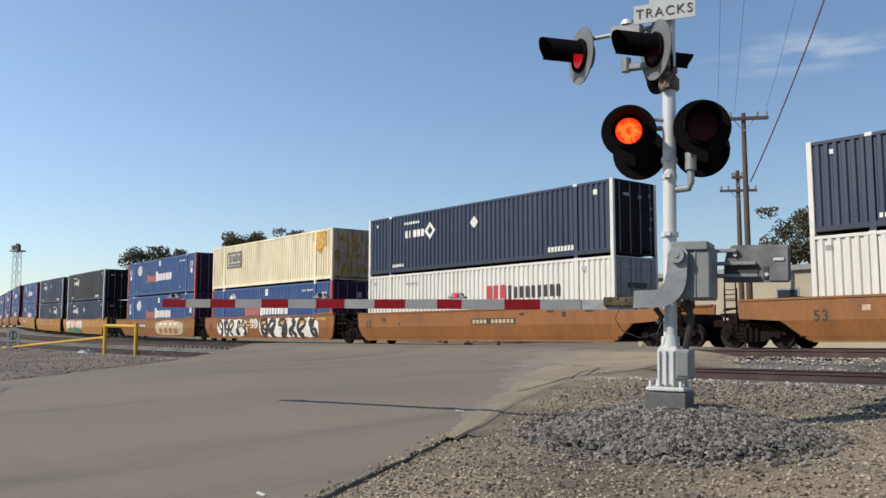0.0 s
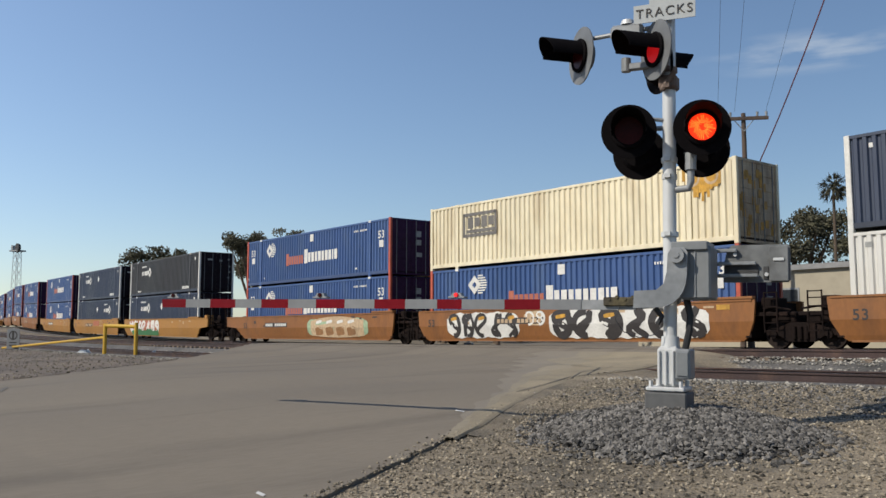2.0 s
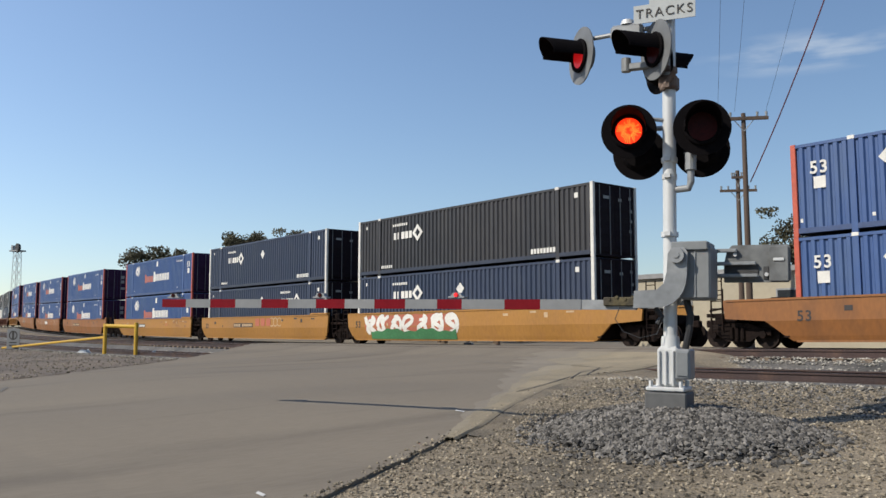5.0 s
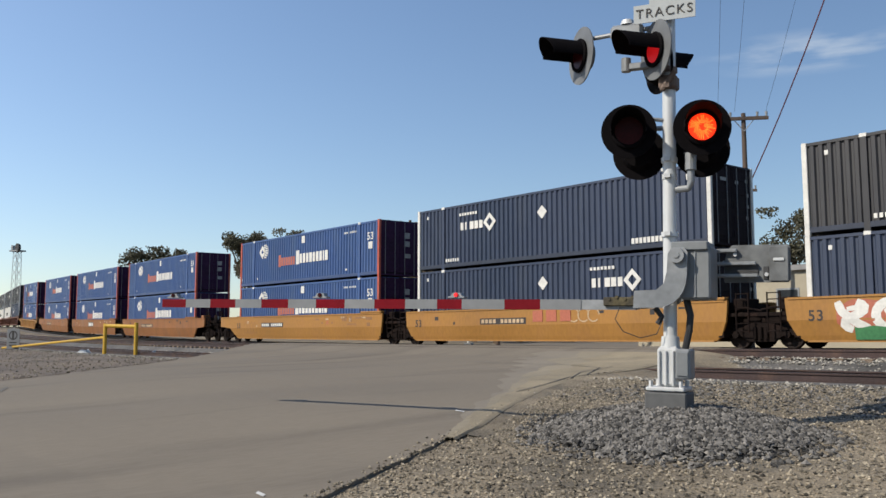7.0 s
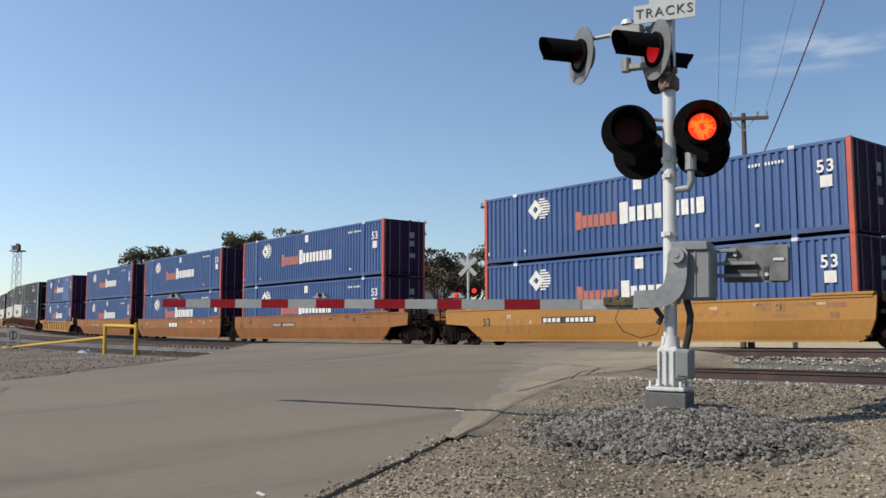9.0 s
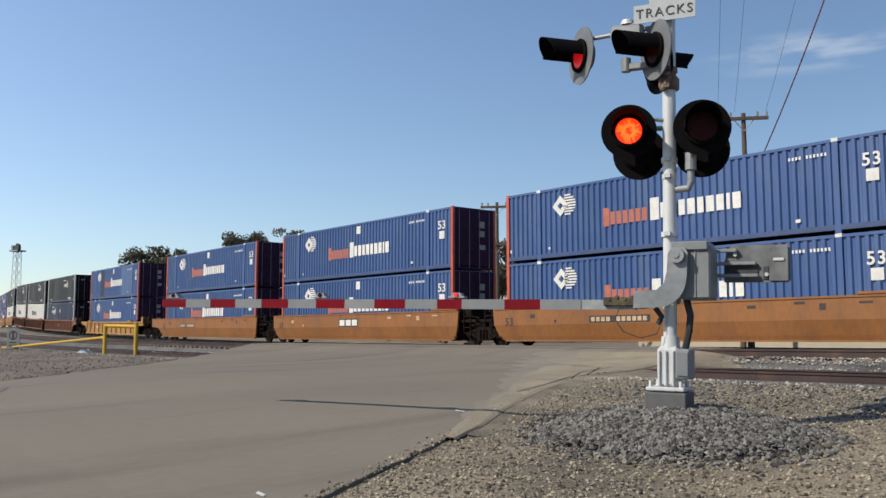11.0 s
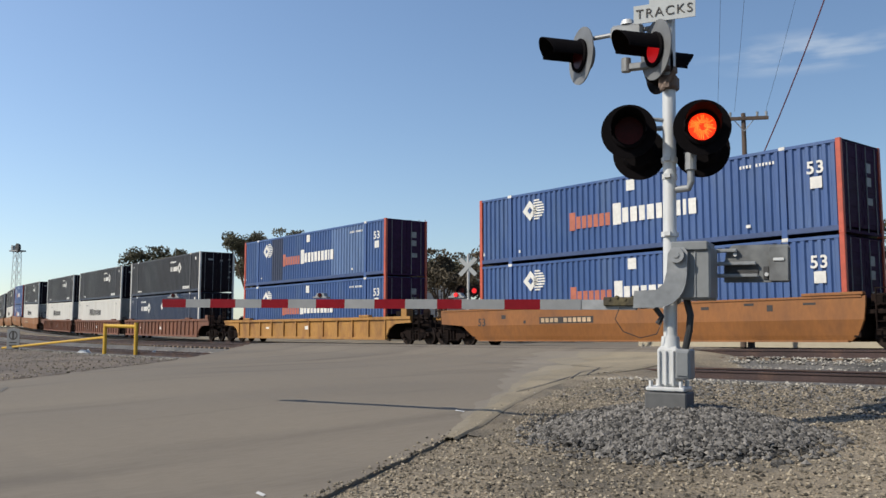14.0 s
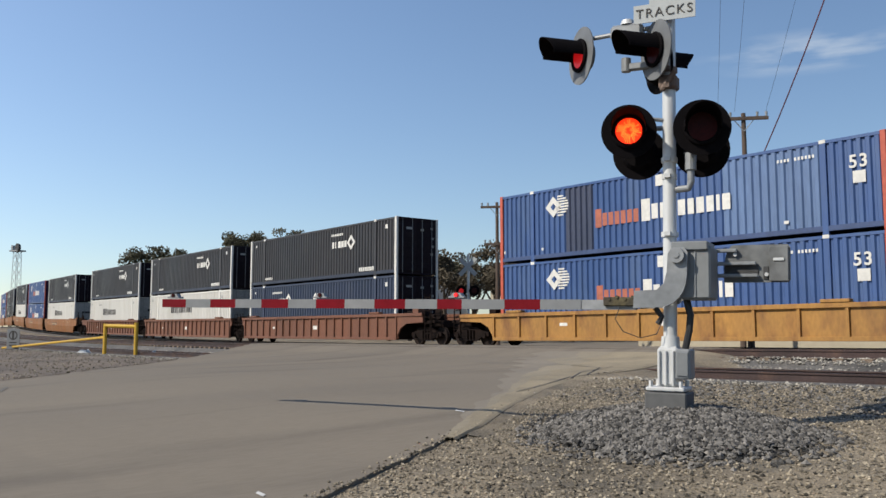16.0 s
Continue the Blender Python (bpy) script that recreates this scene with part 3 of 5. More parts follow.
def marks_blue(fade):
    def put(c):
        x = -HALF + 0.20 * CL
        part("emblem", ring(x - 0.14, 2.12, 0.15, 0.42, YM), MARK_WHITE, c, "white diamond emblem")
        for i in range(8):
            dz = -0.38 + i * 0.108
            r = math.sqrt(max(0.02, 0.44 ** 2 - dz * dz))
            part("emblem_bar", Shape().box(x + 0.02 + abs(dz) * 0.2, x + 0.12 + r * 1.25, YM, YM + 0.006, 2.11 + dz, 2.11 + dz + 0.06), MARK_WHITE, c)
        w = [(0.460, 1.50, 0.38, 0.80)]
        u = 0.4875
        for wd in (0.27, 0.30, 0.25, 0.30, 0.25, 0.30, 0.28, 0.13, 0.30):
            w.append((u, 1.42, wd, 0.54))
            u += (wd + 0.10) / CL
        block_parts("logo", w, YM, MARK_WHITE, c, "white block-shaped company logo")
        r = [(0.326, 1.42, 0.30, 0.70)] + [(0.3475 + i * 0.0180, 1.36, 0.22, 0.48) for i in range(6)]
        block_parts("logo", r, YM, MARK_RED, c, "orange-red block-shaped company logo")
        block_parts("marking", [(0.50, 2.50, 0.38, 0.40), (0.938, 1.63, 0.38, 0.36), (0.80, 0.50, 0.16, 0.10), (0.015, 0.5, 0.08, 0.12), (0.15, 0.48, 0.10, 0.10)], YM, MARK_WHITE, c, "white painted panel")
        block_parts("marking", [(0.79 + i * 0.0072, 2.45, 0.065, 0.10) for i in range(11) if i != 4], YM, MARK_WHITE, c)
        for k in ((0.949, 0.055) if fade == 1 else (0.949,)):
            for dx, digit in ((-0.155, "5"), (0.155, "3")):
                words("numeral", digit, 0.54, MARK_WHITE, c, pose(-HALF + k * CL + dx, YM, 2.08, 90, 0, 0), "white numeral")
            if k < 0.5:
                block_parts("marking", [(k - 0.011, 1.63, 0.38, 0.36)], YM, MARK_WHITE, c, "white painted panel")
        end_squares(c)
        if fade == 2:
            a, w = -(HALF - 1.9) + 0.11, 2 * (HALF - 1.9) - 0.22
            p = w / round(w / 0.28)
            for u0, u1, m, label in ((0.225, 0.31, PATCH_BLUE, "dark repainted side panels"), (0.66, 0.87, WORN_BLUE, "faded repainted side panels")):
                x0, x1 = (a + round((u * CL - HALF - a) / p) * p for u in (u0, u1))
                part("patch", corrugated(NEARY + 0.011, 0.06, x0, x1, 0.27, 2.77, p), m, c, label)
    return put


def marks_navy(right=False, diamond=True, far_right=False):
    def put(c):
        u0 = 0.67 if far_right else 0.62 if right else 0.195
        block_parts("logo", [(u0 + i * 0.0195, 1.88, (0.2, 0.1, 0.26, 0.24, 0.22)[i], 0.34) for i in range(5)], YM, MARK_WHITE, c, "white block-shaped company logo")
        part("logo", ring(-HALF + u0 * CL + 1.93, 1.92, 0.20, 0.41, YM), MARK_WHITE, c, "white diamond ring")
        t = [(u0 - 0.005 + i * 0.011, 2.42, 0.12, 0.12) for i in range(7)] + [(0.13 + i * 0.01, 0.42, 0.1, 0.14) for i in range(6)] + [(0.79 + i * 0.011, 0.42, 0.13, 0.2) for i in range(8)]
        t += [(0.045, 2.5, 0.12, 0.14), (0.94, 2.45, 0.2, 0.2)]
        block_parts("marking", t, YM, MARK_WHITE, c)
        if diamond:
            x = -HALF + (0.42 if right else 0.51) * CL
            part("marking", ring(x, 2.0, 0.0001, 0.28, YM), MARK_WHITE, c, "white diamond panel")
        for y, z, w in ((-0.5, 2.35, 0.35), (0.3, 2.3, 0.2), (0.9, 2.4, 0.14), (0.95, 1.9, 0.14), (0.95, 1.5, 0.14), (0.9, 1.1, 0.14)):
            part("end_marking", Shape().box(HALF - 0.028, HALF - 0.022, y - w / 2, y + w / 2, z - 0.06, z + 0.06), MARK_GREY, c)
    return put


def marks_white(u0, first, rest):
    def put(c):
        block_parts("logo", [(u0 + i * 0.027, 1.75, 0.30, 0.58) for i in range(3)], YM, first, c, "block-shaped company logo")
        block_parts("logo", [(u0 + 0.084 + i * 0.0215, 1.70, 0.20, 0.48 if i else 0.6) for i in range(9)], YM, rest, c, "block-shaped company logo")
        part("end_marking", Shape().box(HALF - 0.028, HALF - 0.022, -0.5, 0.6, 1.7, 1.9), MARK_DARK, c)
        block_parts("marking", [(0.03, 2.5, 0.2, 0.16), (0.9, 2.45, 0.25, 0.18), (0.2, 2.4, 0.9, 0.1)], YM, MARK_GREY, c)
    return put


def marks_cream(c):
    part("logo", blocks([(0.145, 2.35, 2.2, 0.14), (0.145, 1.42, 2.2, 0.14), (0.145, 1.88, 0.14, 1.0), (0.273, 1.88, 0.14, 1.0)]
                        + [(0.165 + i * 0.028, 1.98, 0.36, 0.5 - 0.1 * (i % 2)) for i in range(4)] + [(0.16, 1.6, 1.9, 0.14)], YM), LOGO_GREY, c, "grey framed company logo")
    rng = random.Random(7)
    s = Shape()
    for i in range(14):
        x = -HALF + (0.868 + i * 0.0068) * CL
        h = 0.5 + 0.9 * math.sin(3.1 * i / 14) * rng.uniform(0.5, 1.2)
        s.box(x, x + 0.105, YM, YM + 0.005, 2.8 - h, 2.8)
    part("stain", s, MARK_RUST, c, "yellow-brown running rust stain")
    for x in (0.895, 0.94):
        part("stain", ring(-HALF + x * CL, 2.35, 0.2, 0.29, YM - 0.003, 12), MARK_TAN, c)
    s = Shape()
    rng = random.Random(9)
    for i in range(26):
        y, z = rng.uniform(-1.1, 1.1), rng.uniform(0.4, 2.6)
        s.box(HALF - 0.028, HALF - 0.02, y - 0.1, y + 0.1, z - 0.14, z + 0.14)
    part("stain", s, MARK_RUST, c)


PATCH_BLUE = mat("dark_blue_patch_paint", (0.04, 0.055, 0.11), 0.6, grain=5, amount=0.1, big=0.4)
WORN_BLUE = mat("faded_blue_paint", (0.12, 0.20, 0.38), 0.6, grain=5, amount=0.1, big=0.4, stain=(0.09, 0.15, 0.30), stain_amount=0.4, streak=0.3)
KINDS = {
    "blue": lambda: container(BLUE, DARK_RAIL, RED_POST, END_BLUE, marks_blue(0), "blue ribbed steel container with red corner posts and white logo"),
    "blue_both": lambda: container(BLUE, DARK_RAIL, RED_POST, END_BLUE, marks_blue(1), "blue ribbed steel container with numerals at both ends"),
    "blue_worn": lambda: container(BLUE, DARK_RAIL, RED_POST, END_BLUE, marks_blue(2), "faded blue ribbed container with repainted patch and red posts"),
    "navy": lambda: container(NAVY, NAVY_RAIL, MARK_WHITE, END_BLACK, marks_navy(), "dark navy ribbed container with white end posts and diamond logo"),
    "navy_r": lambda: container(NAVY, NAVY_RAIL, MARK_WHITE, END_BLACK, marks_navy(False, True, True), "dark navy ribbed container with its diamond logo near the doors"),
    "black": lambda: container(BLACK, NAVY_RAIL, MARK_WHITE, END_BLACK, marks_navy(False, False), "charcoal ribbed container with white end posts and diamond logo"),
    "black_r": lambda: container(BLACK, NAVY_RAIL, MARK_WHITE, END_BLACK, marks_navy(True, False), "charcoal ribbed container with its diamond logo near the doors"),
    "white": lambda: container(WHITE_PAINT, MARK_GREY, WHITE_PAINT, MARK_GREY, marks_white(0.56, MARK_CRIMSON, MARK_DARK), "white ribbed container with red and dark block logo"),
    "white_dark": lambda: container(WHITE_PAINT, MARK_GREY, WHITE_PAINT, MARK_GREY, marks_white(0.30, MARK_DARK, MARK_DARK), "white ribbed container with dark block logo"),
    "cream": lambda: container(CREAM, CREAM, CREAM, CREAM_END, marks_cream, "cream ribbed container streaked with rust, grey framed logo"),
}
BUILT = {}


def any_container(kind):
    if kind not in BUILT:
        BUILT[kind] = KINDS[kind]()
        return BUILT[kind]
    return copy_thing(BUILT[kind], Matrix())


# ---- well cars ----
WHEEL_SHAPE = Shape()
WHEEL_SHAPE.tube((0, -0.07, 0), (0, 0.045, 0), 0.42, n=24).tube((0, 0.045, 0), (0, 0.07, 0), 0.445, n=24).tube((0, -0.10, 0), (0, -0.07, 0), 0.16, n=14)
WHEEL_MESH = WHEEL_SHAPE.mesh("wheel", WHEEL, True)
frame_shape = Shape()
frame_shape.extrude([(-1.15, 0.42), (-1.15, 0.58), (-0.75, 0.66), (-0.35, 0.82), (0.35, 0.82), (0.75, 0.66), (1.15, 0.58), (1.15, 0.42), (0.72, 0.40), (0.42, 0.22), (-0.42, 0.22), (-0.72, 0.40)], -0.07, 0.07)
for xx in (-0.2, 0.0, 0.2):
    frame_shape.tube((xx, -0.11, 0.3), (xx, -0.11, 0.68), 0.06, n=8)
for xx in (-0.89, 0.89):
    frame_shape.tube((xx, -0.14, 0.44), (xx, 0.1, 0.44), 0.12, n=10)
SIDE_FRAME = frame_shape.mesh("side_frame", TRUCK)


def truck(parent, x):
    t = part("truck", Shape().box(-0.22, 0.22, -1.05, 1.05, 0.45, 0.78, 0.03).box(-0.4, 0.4, -0.3, 0.3, 0.7, 0.95, 0.03), TRUCK, parent, "grimy two-axle truck", pose(x, 0, 0))
    for dx in (-0.89, 0.89):
        part("axle", Shape().tube((dx, -0.95, 0.42), (dx, 0.95, 0.42), 0.08, n=8), TRUCK, t)
        part("wheel", WHEEL_MESH, WHEEL, t, m=pose(dx, -0.76, 0.42))
        part("wheel", WHEEL_MESH, WHEEL, t, m=pose(dx, 0.76, 0.42, 0, 0, 180))
    part("side_frame", SIDE_FRAME, TRUCK, t, m=pose(0, -1.0, 0))
    part("side_frame", SIDE_FRAME, TRUCK, t, m=pose(0, 1.0, 0, 0, 0, 180))
    return t


def side_wall(lo, hi, far):
    """Smooth plate side: upright above, leaning in below, cut away over the trucks."""
    s = Shape()
    levels = [(0.235, 0.15, HALF + min(0.1, lo - 0.5), HALF + min(0.1, hi - 0.5)), (0.40, 0.10, HALF + min(0.35, lo - 0.3), HALF + min(0.35, hi - 0.3)), (0.86, 0.0, HALF + min(0.95, lo - 0.06), HALF + min(0.95, hi - 0.06)), (0.95, 0.0, HALF + lo - 0.05, HALF + hi - 0.05),
              (1.42, 0.0, HALF + lo, HALF + hi), (1.55, 0.0, HALF + lo, HALF + hi)]
    for th in (0.0, 0.09):
        for z, inn, a, b in levels:
            s.v += [(-a, -1.5 + inn + th, z), (b, -1.5 + inn + th, z)]
    n = len(levels)
    for k in (0, 2 * n):
        s.f += [(k + 2 * i, k + 2 * i + 1, k + 2 * i + 3, k + 2 * i + 2) for i in range(n - 1)]
    for i in range(n - 1):
        s.f += [(2 * i, 2 * i + 2, 2 * n + 2 * i + 2, 2 * n + 2 * i), (2 * i + 1, 2 * i + 3, 2 * n + 2 * i + 3, 2 * n + 2 * i + 1)]
    s.f += [(0, 1, 2 * n + 1, 2 * n), (2 * n - 2, 2 * n - 1, 4 * n - 1, 4 * n - 2)]
    s.box(-HALF - lo + 0.1, HALF + hi - 0.1, -1.53, -1.36, 1.50, 1.565)
    s.box(-HALF, HALF, -1.36, -1.2, 0.20, 0.26)
    if far:
        s.v = [(x, -y, z) for x, y, z in s.v]
    return s


def ribbed_wall(lo, hi, far, top=1.36, n=20):
    s = Shape()
    s.box(-HALF - 0.35, HALF + 0.35, -1.42, -1.36, 0.3, top - 0.05)
    s.box(-HALF - lo, HALF + hi, -1.52, -1.34, top - 0.15, top, 0.01)
    s.box(-HALF - 0.3, HALF + 0.3, -1.50, -1.34, 0.225, 0.36, 0.01)
    for i in range(n + 1):
        x = -HALF - 0.25 + i * (CL + 0.5) / n
        s.box(x - 0.05, x + 0.05, -1.50, -1.42, 0.34, top - 0.13)
    for sg, e in ((-1, lo), (1, hi)):
        s.extrude([(sg * (HALF + 0.35), top), (sg * (HALF + e), top), (sg * (HALF + e), 1.06), (sg * (HALF + 0.35 + 0.35 * (e - 0.35)), 1.0), (sg * (HALF + 0.35 + 0.12 * (e - 0.35)), 0.78), (sg * (HALF + 0.35), 0.42)], -1.46, -1.38)
    if far:
        s.v = [(x, -y, z) for x, y, z in s.v]
    return s


def ladder(x, y):
    s = Shape()
    for dx in (-0.2, 0.2):
        s.tube((x + dx, y, 0.6), (x + dx, y, 2.35), 0.022, n=6)
    for i in range(6):
        s.tube((x - 0.2, y, 0.7 + i * 0.3), (x + 0.2, y, 0.7 + i * 0.3), 0.016, n=6)
    return s


def stroke(s, pts, w, y):
    for (xa, za), (xb, zb) in zip(pts, pts[1:]):
        d = math.hypot(xb - xa, zb - za) or 1
        nx, nz = -(zb - za) / d * w / 2, (xb - xa) / d * w / 2
        s.extrude([(xa + nx, za + nz), (xb + nx, zb + nz), (xb - nx, zb - nz), (xa - nx, za - nz)], y, y + 0.004)


def side_point(x, z, off):
    z = min(1.49, max(0.26, z))
    return x, -1.503 - off + max(0.0, 0.86 - z) * 0.20, z


def side_stroke(s, pts, w, off):
    """One unbroken ribbon of paint along the points."""
    fine = []
    for (xa, za), (xb, zb) in zip(pts, pts[1:]):
        n = max(1, int(math.hypot(xa - xb, za - zb) / 0.12))
        fine += [(xa + (xb - xa) * i / n, za + (zb - za) * i / n) for i in range(n)]
    fine.append(pts[-1])
    k = len(s.v)
    for i, (x, z) in enumerate(fine):
        (xa, za), (xb, zb) = fine[max(0, i - 1)], fine[min(len(fine) - 1, i + 1)]
        d = math.hypot(xb - xa, zb - za) or 1
        half = w / 2 * (0.75 if i in (0, len(fine) - 1) else 1)
        nx, nz = -(zb - za) / d * half, (xb - xa) / d * half
        s.v += [side_point(x + nx, z + nz, off), side_point(x, z, off), side_point(x - nx, z - nz, off)]
    for i in range(len(fine) - 1):
        for j in (0, 1):
            s.f.append((k + 3 * i + j, k + 3 * i + j + 1, k + 3 * i + j + 4, k + 3 * i + j + 3))


def side_band(s, x0, x1, low, high, off):
    """A ragged field of paint on the side plate; low and high give its edges along x."""
    n, cuts, k = max(4, int((x1 - x0) / 0.12)), 6, len(s.v)
    for i in range(n + 1):
        x = x0 + (x1 - x0) * i / n
        s.v += [side_point(x, low(x) + (high(x) - low(x)) * j / cuts, off) for j in range(cuts + 1)]
    m = cuts + 1
    s.f += [(k + i * m + j, k + (i + 1) * m + j, k + (i + 1) * m + j + 1, k + i * m + j + 1) for i in range(n) for j in range(cuts)]


def graffiti(car, rng, x0, x1, ground, figure, accent, z0=0.30, z1=1.44, count=8, heavy=0.24):
    """A bulging sprayed field with thick curved strokes on it, one part for each figure."""
    step = (x1 - x0) / count
    mid, tall = (z0 + z1) / 2, (z1 - z0) / 2
    field, ph = Shape(), rng.uniform(0, 6)

    def taper(x):
        u = min(1.0, min(x - x0, x1 - x) / 0.55)
        return tall * (0.45 + 0.55 * math.sqrt(max(0.0, u))) * (0.93 + 0.05 * math.sin(5.1 * x + ph) + 0.03 * math.sin(13 * x))

    side_band(field, x0, x1, lambda x: mid - taper(x), lambda x: mid + taper(x + 0.01), 0.002)
    part("painted_scrawl", field, ground, car, "spray-painted ground colour")
    for i in range(count):
        xa, xb = x0 + i * step, x0 + (i + 1) * step
        d = Shape()
        w = step
        cx, turn = (xa + xb) / 2, rng.choice((-1, 1))
        for k in range(3):
            kind = rng.randrange(3)
            if kind == 0:      # a bowl, open to one side
                pts = [(cx - turn * w * 0.42 * math.cos(v), mid + tall * 0.78 * math.sin(v)) for v in (x * 0.36 - 1.8 for x in range(11))]
            elif kind == 1:    # a leaning post
                lean = rng.uniform(-0.22, 0.22) * w
                pts = [(cx + w * rng.uniform(-0.3, 0.3) + lean * v, mid + tall * 0.85 * v) for v in (-1, -0.4, 0.3, 1)]
            else:              # a double bend
                pts = [(cx + turn * w * 0.3 * math.sin(2.9 * v), mid + tall * 0.82 * v) for v in (x / 5 - 1 for x in range(11))]
            b = Shape()
            side_stroke(b, pts, heavy * rng.uniform(0.7, 1.15), 0.005 + 0.0012 * k)
            part("painted_scrawl", b, figure, car, "thick spray-painted stroke")
        if i % 2 == 0:
            side_stroke(d, [(cx - w * 0.2, z1 - 0.3), (cx + w * 0.22, z1 - 0.24)], 0.15, 0.010)
            part("painted_scrawl", d, accent, car, "spray-painted accent")


def end_gear(c, sg, e, joint):
    """Grimy sills, steps, stands and pipes between the car ends, over the trucks."""
    a, b = sg * (HALF + e - 0.1), sg * (HALF + (1.62 if joint else e + 0.75))
    x0, x1 = sorted((a, b))
    part("end_sill", Shape().box(x0, x1, -0.85, 0.85, 0.80, 1.16, 0.04), TRUCK, c, "grimy end sill")
    part("side_sill", Shape().box(x0, x1, -1.32, -1.2, 1.02, 1.14, 0.01), TRUCK, c)
    part("end_stand", Shape().box(sg * (HALF + 0.78) - 0.22, sg * (HALF + 0.78) + 0.22, -1.05, -0.2, 1.1, 1.62, 0.03), TRUCK, c)
    xs = (x0 + x1) / 2
    for dx in (-0.22, 0.22):
        part("grab_rail", Shape().path([(xs + dx, -1.34, 0.50), (xs + dx, -1.36, 0.9), (xs + dx, -1.34, 1.78 if joint else 1.95)], 0.026, 6), TRUCK, c)
    for z in (0.55, 0.80, 1.30, 1.55, 1.75):
        part("rung", Shape().tube((xs - 0.22, -1.35, z), (xs + 0.22, -1.35, z), 0.018, n=6), TRUCK, c)
    part("brake_pipe", Shape().path([(x0, -1.1, 1.24), (xs, -1.14, 1.30), (x1, -1.1, 1.20)], 0.035, 8), TRUCK, c)


def well_car(index, style, joint_left, joint_right):
    paint = {"smooth": ORANGE, "bright": YELLOW_CAR, "ribbed_yellow": RUST_YELLOW, "ribbed_brown": BROWN_CAR}[style]
    ribbed = style.startswith("ribbed")
    label = {"smooth": "weathered orange well car with smooth plate sides", "bright": "yellow-orange well car with smooth plate sides",
             "ribbed_yellow": "yellow well car with upright side ribs", "ribbed_brown": "rust-brown well car with upright side ribs"}[style]
    c = tagged(new("well_car"), label, "rail car", "cars of the train")
    lo, hi = (0.62 if joint_left else 2.4), (0.62 if joint_right else 2.4)
    for far in (False, True):
        part("side_wall", ribbed_wall(lo, hi, far, *((1.36, 11) if style == "ribbed_yellow" else (1.50, 20))) if ribbed else side_wall(lo, hi, far), paint, c)
    part("well_floor", Shape().box(-HALF - 0.2, HALF + 0.2, -1.25, 1.25, 0.28, 0.40), TRUCK, c)
    for x0, x1 in ((-HALF - lo, -HALF - 0.45), (HALF + 0.45, HALF + hi)):
        part("end_platform", Shape().box(x0, x1, -1.3, 1.3, 1.0, 1.12, 0.02).box(x0 + 0.05, x1 - 0.05, -0.4, 0.4, 0.75, 1.0), TRUCK, c, "dark steel end platform")
    for sg, e, joint in ((-1, lo, joint_left), (1, hi, joint_right)):
        end_gear(c, sg, e, joint)
    for x in (-HALF - 0.3, HALF + 0.3):
        part("bulkhead", Shape().box(x - 0.1, x + 0.1, -1.4, 1.4, 0.35, 1.5), TRUCK, c)
    cap = Shape().box(HALF - 1.3, HALF + min(0.75, hi - 0.05), -1.56, -1.34, 1.568, 1.66, 0.015)
    if not ribbed:
        part("top_cap", cap, paint, c)
    else:
        for x in (-HALF + 1.0, HALF - 1.6):
            part("top_cap", Shape().box(x - 0.45, x + 0.45, -1.55, -1.3, 1.365 if style == "ribbed_yellow" else 1.505, 1.47 if style == "ribbed_yellow" else 1.6, 0.015), paint, c)
    if joint_left:
        truck(c, -HALF - 1.68)
    else:
        truck(c, -HALF - 2.15)
        part("coupler", Shape().box(-HALF - 3.95, -HALF - 2.5, -0.12, 0.12, 0.7, 0.95, 0.03), TRUCK, c)
        part("ladder", ladder(-HALF - 2.7, -1.40), TRUCK, c)
    if not joint_right:
        truck(c, HALF + 2.15)
        part("coupler", Shape().box(HALF + 2.5, HALF + 3.75, -0.12, 0.12, 0.7, 0.95, 0.03), TRUCK, c)
        part("ladder", ladder(HALF + 2.7, -1.40), TRUCK, c)
        part("brake_wheel", Shape().tube((HALF + 2.9, -0.9, 1.5), (HALF + 2.9, -0.86, 1.5), 0.28, n=14), TRUCK, c)
        part("brake_box", Shape().box(HALF + 1.5, HALF + 1.95, -1.40, -0.9, 1.13, 1.75, 0.02), paint, c)
        part("air_tank", Shape().tube((HALF + 1.3, -0.6, 1.3), (HALF + 2.3, -0.6, 1.3), 0.16, n=12), TRUCK, c)
    hoses = Shape()
    for dz in (0, 0.12):
        hoses.path([(-HALF - lo - 0.1, -0.5, 0.95), (-HALF - lo - 0.35, -0.5, 0.62 - dz), (-HALF - lo - 0.6, -0.5, 0.9)], 0.025, 6)
    part("hose", hoses, RUBBER, c)
    if not ribbed:
        nx = {1: 0.3, 3: -4.9, 6: -4.4, 9: -4.2}.get(index, -3.3)
        numbered = index not in (4, 8)
        number = numbered and part("number_plate_panel", Shape().box(nx - 0.1, nx + 2.7, -1.506, -1.501, 0.90, 1.16), MARK_DARK, c, "dark stencilled number panel")
        for i in range(11):
            if i != 4 and numbered:
                part("number_bar", Shape().box(nx + i * 0.24, nx + 0.17 + i * 0.24, -1.512, -1.507, 0.95, 1.11), MARK_WHITE if index in (3, 6) else MARK_TAN, number)
        for dx, digit in ((-0.13, "5"), (0.13, "3")):
            words("numeral", digit, 0.45, MARK_DARK, c, pose(-HALF + 0.35 + dx, -1.502, 0.98, 90, 0, 0), "dark numeral")
